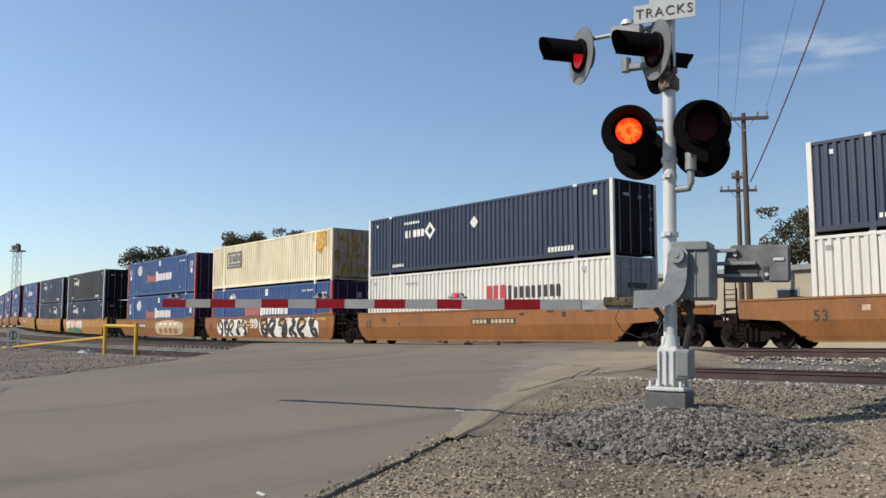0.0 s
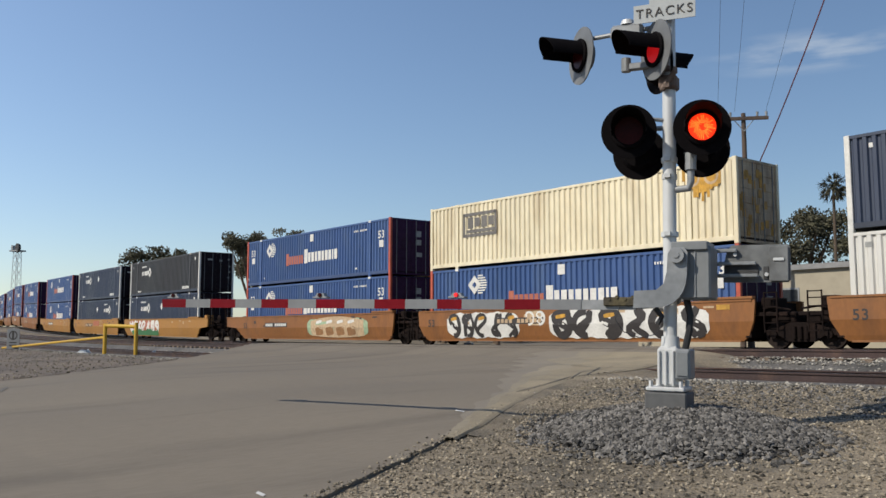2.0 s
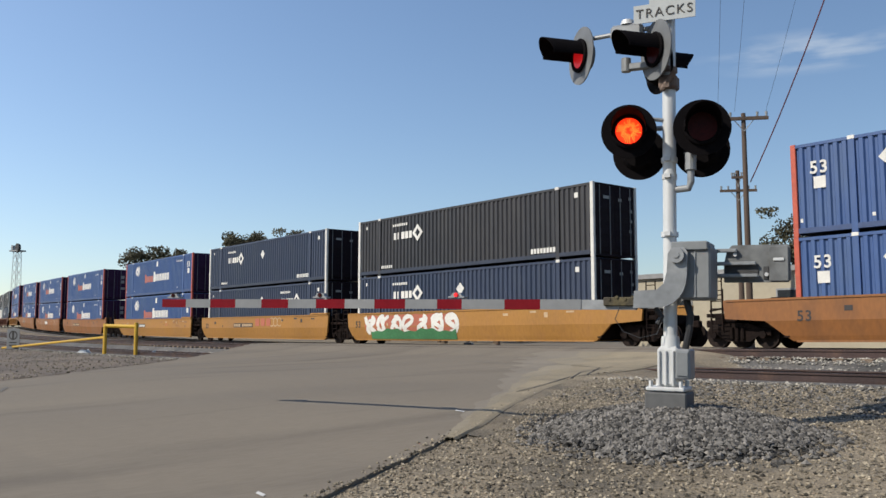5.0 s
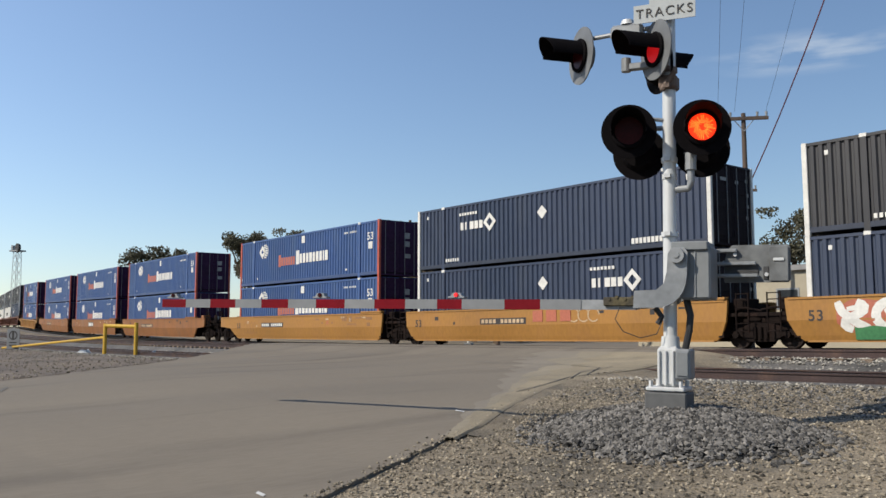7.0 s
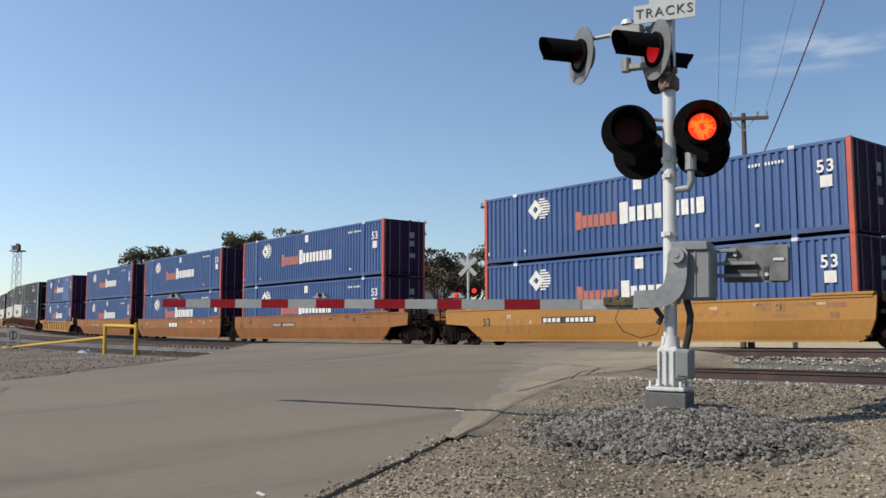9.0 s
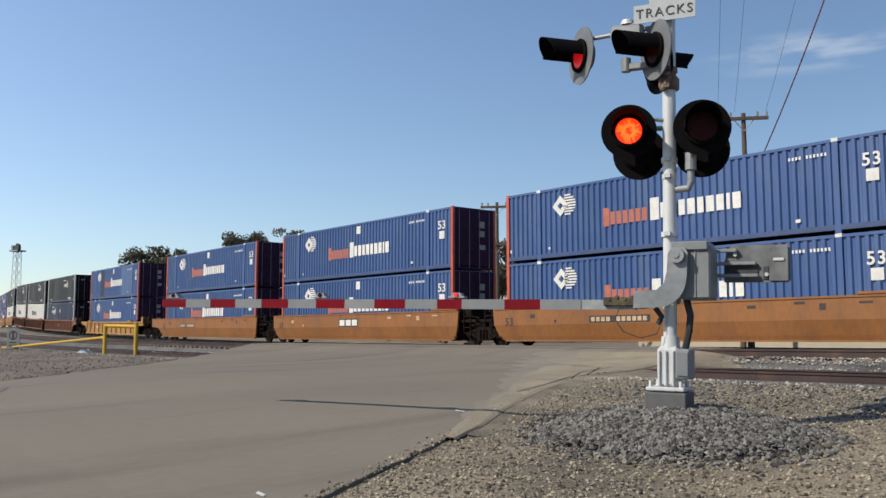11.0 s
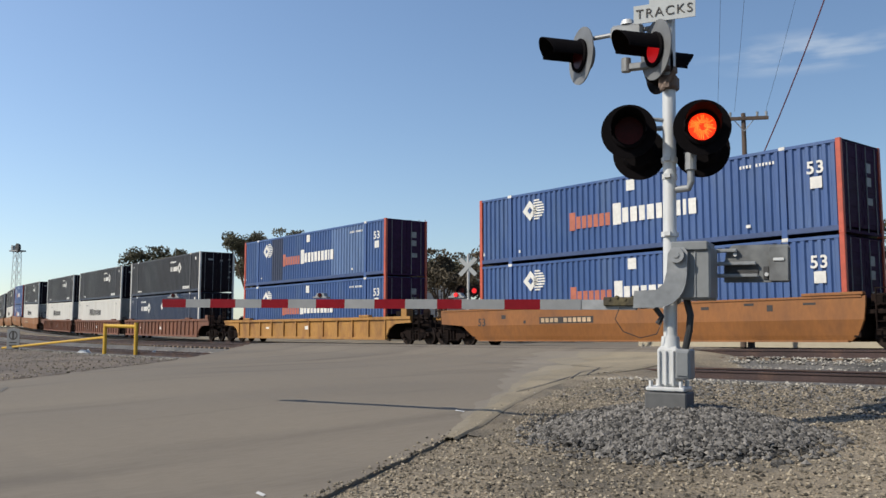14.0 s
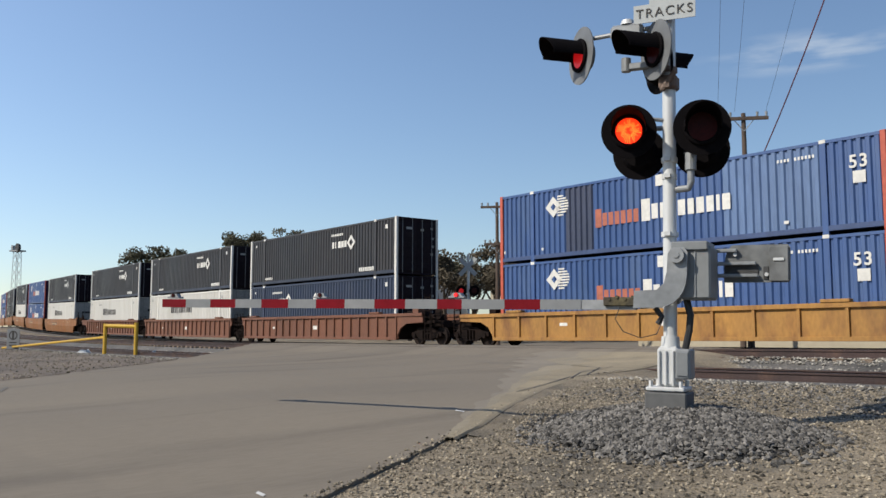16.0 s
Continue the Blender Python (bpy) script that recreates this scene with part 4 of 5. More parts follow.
        for x, z, w, h in ((-6.5, 1.2, 0.25, 0.16), (3.2, 1.3, 0.3, 0.1), (4.8, 1.38, 0.35, 0.08), (5.6, 1.25, 0.2, 0.2), (6.8, 1.35, 0.4, 0.07), (-5.2, 0.98, 0.12, 0.12)):
            part("marking", Shape().box(x, x + w, -1.506, -1.501, z - h / 2, z + h / 2), MARK_DARK if index % 2 else MARK_TAN, c)
    else:
        part("marking", Shape().box(0.2, 0.7, -1.426, -1.421, 0.75, 0.95), MARK_WHITE, c, "small white panel")
        part("marking", Shape().box(-4.6, -4.2, -1.426, -1.421, 0.8, 0.92), MARK_WHITE, c, "small white panel")
    rng = random.Random(index * 7 + 1)
    if index == 2:
        graffiti(c, rng, -6.6, -2.0, MARK_WHITE, MARK_DARK, MARK_RUST, count=5, heavy=0.2)
        graffiti(c, rng, -1.7, -0.5, MARK_TAN, MARK_WHITE, MARK_TAN, 0.8, 1.44, count=2, heavy=0.1)
        graffiti(c, rng, -0.3, 7.0, MARK_WHITE, MARK_DARK, MARK_RUST, count=6, heavy=0.3)
        part("marking", Shape().box(7.3, 7.8, -1.51, -1.502, 1.25, 1.42), MARK_RUST, c)
    if index == 3:
        graffiti(c, rng, 0.2, 6.4, MARK_PALE_GREEN, MARK_PALE_GREEN, MARK_PALE_GREEN, 0.36, 1.36, count=2, heavy=0.1)
        band = Shape()
        side_band(band, 0.6, 6.0, lambda x: 0.42 - 0.10 * math.sin((x - 0.6) * 0.58), lambda x: 1.22 + 0.22 * math.sin((x - 0.6) * 0.58), 0.009)
        part("painted_scrawl", band, MARK_TAN, c, "tan sprayed oval")
        for x0 in (1.1, 2.2, 3.3, 4.4):
            block, bar = Shape(), Shape()
            side_stroke(block, [(x0, 0.62), (x0 + 0.8, 0.70)], 0.44, 0.012)
            part("painted_scrawl", block, MARK_UMBER, c, "umber sprayed block")
            side_stroke(bar, [(x0 + 0.1, 1.12), (x0 + 0.7, 1.20)], 0.16, 0.012)
            part("painted_scrawl", bar, MARK_WHITE, c, "white sprayed highlight")
    if index == 4:
        graffiti(c, rng, -7.1, 0.3, MARK_RED, MARK_WHITE, MARK_WHITE, 0.46, 1.46, count=7, heavy=0.24)
        band = Shape()
        side_band(band, -6.6, 0.1, lambda x: 0.27, lambda x: 0.70 + 0.07 * math.sin(2.3 * x) + 0.04 * math.sin(7 * x), 0.013)
        part("painted_scrawl", band, MARK_GREEN, c, "green spray-painted band")
    if index == 5:
        s = Shape()
        for x0 in (-0.2, 0.55, 1.3):
            s.box(x0, x0 + 0.55, -1.52, -1.503, 0.98, 1.43)
        part("logo", s, MARK_RED, c, "rusty red block logo")
        s = Shape()
        for k in range(3):
            stroke(s, [(2.0 + k * 0.5 + 0.28 * math.cos(i * 0.5), 1.2 + 0.25 * math.sin(i * 0.5)) for i in range(12)], 0.05, -1.512)
        part("painted_scrawl", s, MARK_TAN, c)
    if index == 6:
        for k in range(4):
            b = Shape()
            side_stroke(b, [(-6.7 + k * 0.42 + 0.26 * math.cos(v * 0.6 + k), 0.86 + 0.34 * math.sin(v * 0.6 + k)) for v in range(11)], 0.045, 0.004)
            part("painted_scrawl", b, MARK_UMBER, c, "thin brown sprayed loop")
        for sg in (-1, 1):
            b = Shape()
            side_stroke(b, [(3.25, 1.12 - 0.12 * sg), (3.55, 1.12 + 0.12 * sg)], 0.06, 0.004 + 0.001 * sg)
            part("painted_cross", b, MARK_RED, c, "red painted cross")
        for x, z, w, h in ((2.0, 1.30, 0.5, 0.09), (2.75, 1.10, 0.2, 0.1), (3.8, 1.10, 0.2, 0.1), (4.9, 1.30, 0.5, 0.22), (5.6, 1.28, 0.3, 0.3), (6.2, 1.34, 0.7, 0.1), (7.2, 1.30, 0.6, 0.14), (5.4, 1.02, 0.9, 0.08), (7.3, 1.0, 0.3, 0.18)):
            part("marking", Shape().box(x, x + w, -1.506, -1.501, z - h / 2, z + h / 2), MARK_UMBER, c, "faded brown stencil patch")
    if index == 8:
        part("patch", Shape().box(-1.3, 0.55, -1.508, -1.503, 0.88, 1.30), MARK_DARK, c, "dark plate under the logo")
        for x in (-1.22, -0.62, -0.02):
            part("logo", Shape().box(x, x + 0.48, -1.513, -1.509, 0.94, 1.24), MARK_WHITE, c, "white block-shaped logo")
    return c


# left end of the box, upper box, lower box, car, joined to the unit behind, joined to the unit ahead
UNITS = [(-13.0, "navy", "white", "smooth", False, True), (-36.75, "navy", "white", "smooth", True, False), (-56.5, "cream", "blue", "smooth", True, True),
         (-75.9, "blue_both", "blue_both", "smooth", False, True), (-100.1, "black", "navy", "bright", True, False), (-119.5, "navy", "navy_r", "bright", True, True),
         (-138.9, "blue", "blue", "bright", False, True), (-162.7, "blue", "blue", "smooth", True, False), (-182.4, "blue", "blue", "smooth", True, True),
         (-202.1, "blue", "blue", "smooth", False, True), (-225.4, "blue_worn", "blue", "ribbed_yellow", False, False), (-249.1, "black_r", "navy", "ribbed_brown", True, False),
         (-268.2, "black_r", "white_dark", "ribbed_brown", True, True), (-287.5, "black_r", "white_dark", "ribbed_brown", False, True),
         (-311.1, "black_r", "white_dark", "smooth", True, False), (-330.5, "blue", "blue", "smooth", True, True), (-350.0, "black_r", "white_dark", "smooth", False, True),
         (-373.8, "black", "black", "smooth", True, False), (-393.3, "blue", "blue", "smooth", True, True)]
TRAIN = []
for i, (left, upper, lower, style, jl, jr) in enumerate(UNITS):
    mid = left + HALF
    TRAIN.append((well_car(i, style, jl, jr), mid, RAIL_TOP))
    TRAIN.append((any_container(lower), mid, RAIL_TOP + 0.52))
    TRAIN.append((any_container(upper), mid, RAIL_TOP + 0.52 + CH))

# how far the train has gone, time by time
GONE = [(0.0, 0.0), (0.5, 6.16), (1.0, 12.41), (1.5, 18.6), (2.0, 24.93), (2.5, 31.3), (3.0, 37.42), (3.5, 43.65), (4.0, 50.04), (4.2, 52.55), (4.9, 61.15), (5.6, 69.8), (6.3, 78.4),
        (6.5, 80.89), (7.0, 86.94), (7.4, 91.31), (7.5, 92.45), (8.0, 98.61), (8.5, 104.86), (9.0, 111.14), (9.2, 113.66), (9.9, 122.5), (10.6, 131.3), (11.3, 140.1), (11.5, 142.62),
        (12.0, 148.87), (12.5, 155.0), (13.0, 161.28), (13.5, 167.66), (14.0, 174.02), (14.5, 180.21), (15.0, 186.65), (15.5, 193.09), (16.0, 198.64)]


# ---- crossing signal with its gate ----
BASE = Vector((-5.2, 7.5, 0.47))
SIGNAL = Matrix.Translation(BASE) @ Matrix(((0.925, -0.38, 0, 0), (0.38, 0.925, 0, 0), (0, 0, 1, 0), (0, 0, 0, 1))) @ pose(0, 0, 0, 0, 1.2, 0)


def disc_shape(r, t, n=32):
    return Shape().tube((0, 0, 0), (0, t, 0), r, n=n).tube((0, t, 0), (0, t + 0.09, 0), 0.19, 0.15, n=20)


def hood_shape(r=0.172, length=0.36, square=0.62):
    """A visor: a tube cut back from below, open underneath."""
    s = Shape()
    n = 20
    for k, (rr, dz) in enumerate(((r, 0.0), (r - 0.006, 0.0))):
        for i in range(n + 1):
            a = radians(-12 + 204 * i / n)
            ln = length * (square + (1 - square) * max(0.0, math.sin(a)))
            s.v += [(rr * math.cos(a), 0, rr * math.sin(a)), (rr * math.cos(a), -ln, rr * math.sin(a))]
    m = 2 * (n + 1)
    for k in (0, m):
        s.f += [(k + 2 * i, k + 2 * i + 2, k + 2 * i + 3, k + 2 * i + 1) for i in range(n)]
    s.f += [(2 * i + 1, 2 * i + 3, m + 2 * i + 3, m + 2 * i + 1) for i in range(n)]
    return s


DISC = disc_shape(0.275, 0.012).mesh("background_disc", HOOD)
DISC_LIGHT = disc_shape(0.305, 0.012).mesh("background_disc", DISC_BACK)
HOOD_MESH = hood_shape().mesh("visor", HOOD)
LONG_HOOD = hood_shape(0.155, 0.46, 0.80).mesh("visor", HOOD)
FLASHERS = []


def flasher_rotor(parent, side):
    """The round light source behind the lens: one face glows, the other is dark."""
    r = part("light_rotor", Shape().tube((0, -0.012, 0), (0, 0.0, 0), 0.130, n=28), LENS_RED if side else LENS_LIT, parent, "glowing red light face", pose(0, -0.015, 0))
    star = Shape()
    rng = random.Random(3)
    for i in range(34):
        a = 2 * math.pi * i / 34
        r0, r1 = rng.uniform(0.01, 0.05), rng.uniform(0.07, 0.125)
        da = 0.045
        star.extrude([(r0 * math.cos(a - da), r0 * math.sin(a - da)), (r1 * math.cos(a - da / 2), r1 * math.sin(a - da / 2)), (r1 * math.cos(a + da / 2), r1 * math.sin(a + da / 2)), (r0 * math.cos(a + da), r0 * math.sin(a + da))], -0.016, -0.011)
    if not side:
        tagged(part("filament_streaks", star, LENS_CORE, r), kind="stuff")
    part("dark_face", Shape().tube((0, 0.001, 0), (0, 0.012, 0), 0.147, n=28), LENS_DARK, r, "dark red unlit face")
    return r


def flasher(parent, m, light_disc=False, phase=None):
    f = part("background_disc", DISC_LIGHT if light_disc else DISC, HOOD, parent, "round signal background", m)
    part("visor", LONG_HOOD if light_disc else HOOD_MESH, HOOD, f)
    rim = Shape()
    for i in range(24):
        a, b = 2 * math.pi * i / 24, 2 * math.pi * (i + 1) / 24
        rim.tube((0.16 * math.cos(a), -0.02, 0.16 * math.sin(a)), (0.16 * math.cos(b), -0.02, 0.16 * math.sin(b)), 0.022, n=6)
    part("lens_rim", rim, HOOD, f)
    if phase is None:
        part("lens", Shape().tube((0, -0.02, 0), (0, 0, 0), 0.15, n=24), LENS_DARK, f)
    else:
        FLASHERS.append((flasher_rotor(f, light_disc), phase))
    return f


def crossing_signal():
    g = tagged(new("crossing_signal"), "silver crossing signal mast with lowered striped gate arm and red flashers", "crossing signal")
    g.matrix_basis = SIGNAL
    part("foundation", Shape().box(-0.21, 0.19, -0.2, 0.2, -0.1, 0.20, 0.012), DULL_GREY, g, "dull grey steel foundation box")
    part("base_flange", Shape().box(-0.2, 0.17, -0.19, 0.19, 0.21, 0.25, 0.01), SILVER, g)
    for x in (-0.16, 0.13):
        for y in (-0.15, 0.15):
            part("anchor_bolt", Shape().tube((x, y, 0.25), (x, y, 0.31), 0.022, n=6), SILVER, g)
    part("base_casting", Shape().box(-0.11, 0.10, -0.11, 0.11, 0.25, 0.64, 0.03), SILVER, g)
    for x in (-0.085, -0.02, 0.05):
        part("casting_rib", Shape().box(x - 0.012, x + 0.012, -0.135, -0.108, 0.26, 0.60, 0.006), SILVER, g)
    part("mast_sleeve", Shape().tube((0, 0, 0.6), (0, 0, 0.74), 0.095, 0.085, n=20), SILVER, g, smooth=True)
    jb = part("junction_box", Shape().box(0.08, 0.22, -0.16, 0.08, 0.33, 0.62, 0.015), GALV, g, "grey junction box")
    part("cover", Shape().box(0.095, 0.205, -0.175, -0.161, 0.36, 0.59, 0.006), GATE_GREY, jb)
    part("mast", Shape().tube((0, 0, 0.6), (0, 0, 4.35), 0.0665, n=28), SILVER, g, "silver-painted steel pipe mast", smooth=True)
    for z, r in ((1.75, 0.085), (2.33, 0.075), (2.50, 0.08), (3.24, 0.09), (3.42, 0.085)):
        c = part("clamp", Shape().tube((0, 0, z - 0.025), (0, 0, z + 0.025), r, n=18).box(-0.03, 0.03, -r - 0.04, r + 0.04, z - 0.02, z + 0.02), RUSTY if z > 3 else SILVER, g)
    # gate mechanism
    mech = part("gate_mechanism", Shape().box(0.12, 0.42, -0.16, 0.24, 1.10, 1.62, 0.02), GATE_GREY, g, "grey gate machine housing")
    part("housing_lid", Shape().box(0.05, 0.40, -0.19, 0.2, 1.57, 1.66, 0.012), GATE_GREY, mech)
    part("housing_seam", Shape().box(0.27, 0.28, -0.172, -0.16, 1.12, 1.56), GALV, mech)
    j = []
    for a in range(0, 91, 15):
        j.append((-0.06 + 0.27 * math.cos(radians(-a)), 1.32 + 0.30 * math.sin(radians(-a))))
    outline = [(0.22, 1.55), (0.19, 1.60), (0.08, 1.60), (0.03, 1.54)] + [(0.02, 1.36), (-0.01, 1.25), (-0.08, 1.19), (-0.30, 1.18), (-0.31, 1.01)] + j[::-1]
    part("arm_bracket", Shape().extrude(outline, -0.24, -0.20), GALV, g, "curved galvanised arm bracket")
    part("pivot_hub", Shape().tube((0.12, -0.29, 1.52), (0.12, -0.1, 1.52), 0.075, n=16).tube((0.12, -0.30, 1.52), (0.12, -0.28, 1.52), 0.03, n=8), GALV, g)
    part("arm_bracket", Shape().extrude(outline, 0.02, 0.05), GALV, g)
    for z, x1 in ((1.60, 0.60), (1.47, 0.78), (1.35, 0.80)):
        part("weight_bar", Shape().box(0.40, x1, 0.24, 0.29, z - 0.018, z + 0.018, 0.006), GALV, g)
    cw = part("counterweight", Shape().extrude([(0.47, 1.30), (0.47, 1.46), (0.50, 1.60), (0.55, 1.655), (1.07, 1.655), (1.09, 1.63), (1.09, 1.31), (1.07, 1.285), (0.49, 1.285)], 0.30, 0.35), COUNTER, g, "dark grey slotted slab counterweight")
    # slots drawn as thin dark plates on the slab's face
    part("slot", Shape().box(0.475, 0.80, 0.288, 0.299, 1.37, 1.455, 0.004), SLOT, cw, "dark slot")
    part("slot", Shape().box(0.845, 0.895, 0.288, 0.299, 1.31, 1.44, 0.004), SLOT, cw, "dark slot")
    part("weight_slab", Shape().box(0.90, 1.08, 0.268, 0.289, 1.29, 1.64, 0.008), COUNTER, cw)
    part("weight_slab", Shape().box(0.47, 0.84, 0.30, 0.34, 1.285, 1.315, 0.006), COUNTER, cw)
    part("weight_bolt", Shape().box(0.94, 1.04, 0.255, 0.268, 1.49, 1.52, 0.004), SILVER, cw)
    part("weight_bolt", Shape().tube((0.875, 0.27, 1.36), (0.875, 0.29, 1.36), 0.02, n=8), SILVER, cw)
    part("weight_bolt", Shape().tube((0.58, 0.27, 1.56), (0.58, 0.29, 1.56), 0.02, n=8), SILVER, cw)
    # arm: from the bracket to its tip over the road
    def arm_z(x):
        return 1.045 + 0.0 * x
    stripe = 0.4
    x = -6.52
    arm = part("gate_arm", Shape().extrude([(-6.5, arm_z(-6.5) - 0.045), (-0.3, arm_z(-0.3) - 0.05), (-0.3, arm_z(-0.3) + 0.05), (-6.5, arm_z(-6.5) + 0.045)], -0.17, -0.10), GALV, g, "striped red and white gate arm")
    bounds = [0, 1, 2, 3, 4, 5, 6, 7, 8, 9, 10, 10.75, 12, 13, 14.1]
    for i, (a, b) in enumerate(zip(bounds, bounds[1:])):
        xa, xb = -6.5 + a * stripe, -6.5 + b * stripe
        part("stripe", Shape().extrude([(xa, arm_z(xa) - 0.053), (xb, arm_z(xb) - 0.053), (xb, arm_z(xb) + 0.053), (xa, arm_z(xa) + 0.053)], -0.178, -0.171), ARM_WHITE if i % 2 else ARM_RED, arm)
    hw = Shape().box(-0.62, -0.30, -0.21, -0.05, 1.03, 1.12, 0.01)
    for k in range(4):
        hw.tube((-0.56 + k * 0.08, -0.22, 1.10 + 0.02 * (k % 2)), (-0.56 + k * 0.08, -0.04, 1.10), 0.018, n=6)
    part("shear_hardware", hw, RUSTY_DARK, arm, "dark rusty breakaway hardware")
    for xl in (-6.32, -4.05, -2.27):
        lamp = part("arm_lamp", Shape().box(xl - 0.1, xl + 0.1, -0.18, -0.09, arm_z(xl) + 0.064, arm_z(xl) + 0.085, 0.006).extrude([(xl - 0.07, arm_z(xl) + 0.085), (xl + 0.07, arm_z(xl) + 0.085), (xl + 0.045, arm_z(xl) + 0.125), (xl - 0.045, arm_z(xl) + 0.125)], -0.17, -0.10), GALV, arm, "small gate arm light")
        part("lens", Shape().tube((xl, -0.19, arm_z(xl) + 0.10), (xl, -0.17, arm_z(xl) + 0.10), 0.024, n=12), LENS_RED if xl > -3 else LENS_DARK, lamp, "small red lens")
    # front flashers and those facing the far side
    part("cross_arm", Shape().tube((-0.36, -0.02, 2.83), (0.36, -0.02, 2.83), 0.026, n=10), GALV, g)
    part("cross_arm", Shape().tube((-0.15, -0.06, 2.92), (0.15, 0.02, 2.88), 0.02, n=8), GALV, g)
    flasher(g, pose(-0.36, -0.20, 2.785, 0, 0, 14), phase=0)
    flasher(g, pose(0.36, -0.20, 2.765, 0, 0, 14), phase=1)
    flasher(g, pose(-0.34, 0.16, 2.62, 0, 0, 186))
    flasher(g, pose(0.29, 0.16, 2.61, 0, 0, 186))
    part("conduit", Shape().path([(0.07, 0, 2.20), (0.2, -0.05, 2.20), (0.22, -0.05, 2.26), (0.22, -0.05, 2.5)], 0.035, 12), GALV, g)
    part("conduit", Shape().tube((0.22, -0.05, 2.38), (0.22, -0.05, 2.55), 0.055, n=14), GALV, g)
    # upper flashers turned to the side road
    part("upper_cross_arm", Shape().tube((-0.86, 0.06, 3.88), (-0.02, 0.0, 3.90), 0.024, n=10), GALV, g)
    ub = part("upper_junction_box", Shape().box(-0.60, -0.26, -0.05, 0.1, 3.80, 3.96, 0.03), GALV, g, "grey cross arm junction box")
    part("cap", Shape().tube((-0.43, 0.02, 3.96), (-0.43, 0.02, 4.01), 0.075, 0.06, n=16), SILVER, ub, smooth=True)
    part("conduit_elbow", Shape().tube((-0.44, 0.0, 3.46), (-0.44, 0.0, 3.60), 0.05, n=12).box(-0.44, -0.12, -0.03, 0.05, 3.47, 3.54, 0.01), GALV, g)
    flasher(g, pose(-0.93, 0.0, 3.69, 0, 0, -48), True, phase=0)
    flasher(g, pose(-0.11, -0.11, 3.62, 0, 0, -48), True, phase=1)
    flasher(g, pose(-0.12, 0.12, 3.50, 0, 0, 132))
    part("upper_clamp", Shape().box(-0.09, 0.09, -0.09, 0.09, 3.22, 3.36, 0.02).tube((-0.05, -0.1, 3.2), (0.08, -0.1, 3.38), 0.03, n=8), RUSTY, g)
    # plate below the crossbuck
    plate = part("track_count_plate", Shape().extrude([(-0.33, 3.91), (0.29, 3.91), (0.29, 4.10), (0.13, 4.10), (0.13, 4.36), (-0.17, 4.36), (-0.17, 4.10), (-0.33, 4.10)], -0.12, -0.11), SIGN_WHITE, g, "white stepped plate reading 2 TRACKS")
    words("lettering", "TRACKS", 0.135, MARK_DARK, plate, pose(-0.02, -0.124, 4.003, 90, 0, 0), "", 1.22, -0.006)
    words("lettering", "2", 0.22, MARK_DARK, plate, pose(-0.02, -0.124, 4.23, 90, 0, 0), "", 1.0, 0.0)
    cable = Shape().path([(-0.45, -0.2, 1.03), (-0.50, -0.2, 0.90), (-0.42, -0.2, 0.78), (-0.25, -0.2, 0.72), (-0.10, -0.15, 0.76), (-0.05, -0.1, 0.9)], 0.005, 6)
    part("cable", cable, RUBBER, g)
    cable = Shape().path([(0.16, 0.0, 1.10), (0.20, -0.02, 0.95), (0.19, -0.03, 0.80), (0.15, -0.03, 0.62)], 0.035, 8)
    part("cable", cable, RUBBER, g)
    cable = Shape().path([(-0.12, -0.12, 1.02), (-0.06, -0.1, 0.93), (-0.10, -0.1, 0.86)], 0.03, 6)
    part("cable", cable, RUBBER, g)
    return g


crossing_signal()


def far_signal():
    x, y = -33.75, 31.2
    z = terrain(x, y)
    g = tagged(new("crossing_signal"), "distant crossing signal with white crossbuck and red lights", "crossing signal")
    g.matrix_basis = pose(x, y, z, 0, 0, 30)
    part("mast", Shape().tube((0, 0, 0), (0, 0, 4.9), 0.07, n=12), SILVER, g)
    for a in (45, -45):
        part("crossbuck_blade", Shape().box(-0.61, 0.61, -0.1, -0.085, -0.11, 0.11), SIGN_WHITE, g, m=pose(0, 0.02 if a > 0 else 0.0, 4.25, 0, a, 0))
    for k in (-0.35, 0.35):
        d = part("background_disc", DISC, HOOD, g, m=pose(k, -0.1, 3.0))
        FLASHERS.append((flasher_rotor(d, True), int(k > 0)))
    part("cross_arm", Shape().tube((-0.4, -0.05, 3.0), (0.4, -0.05, 3.0), 0.03, n=8), GALV, g)
    part("base_casting", Shape().box(-0.2, 0.2, -0.2, 0.2, -0.1, 0.35, 0.02), GALV, g)


far_signal()


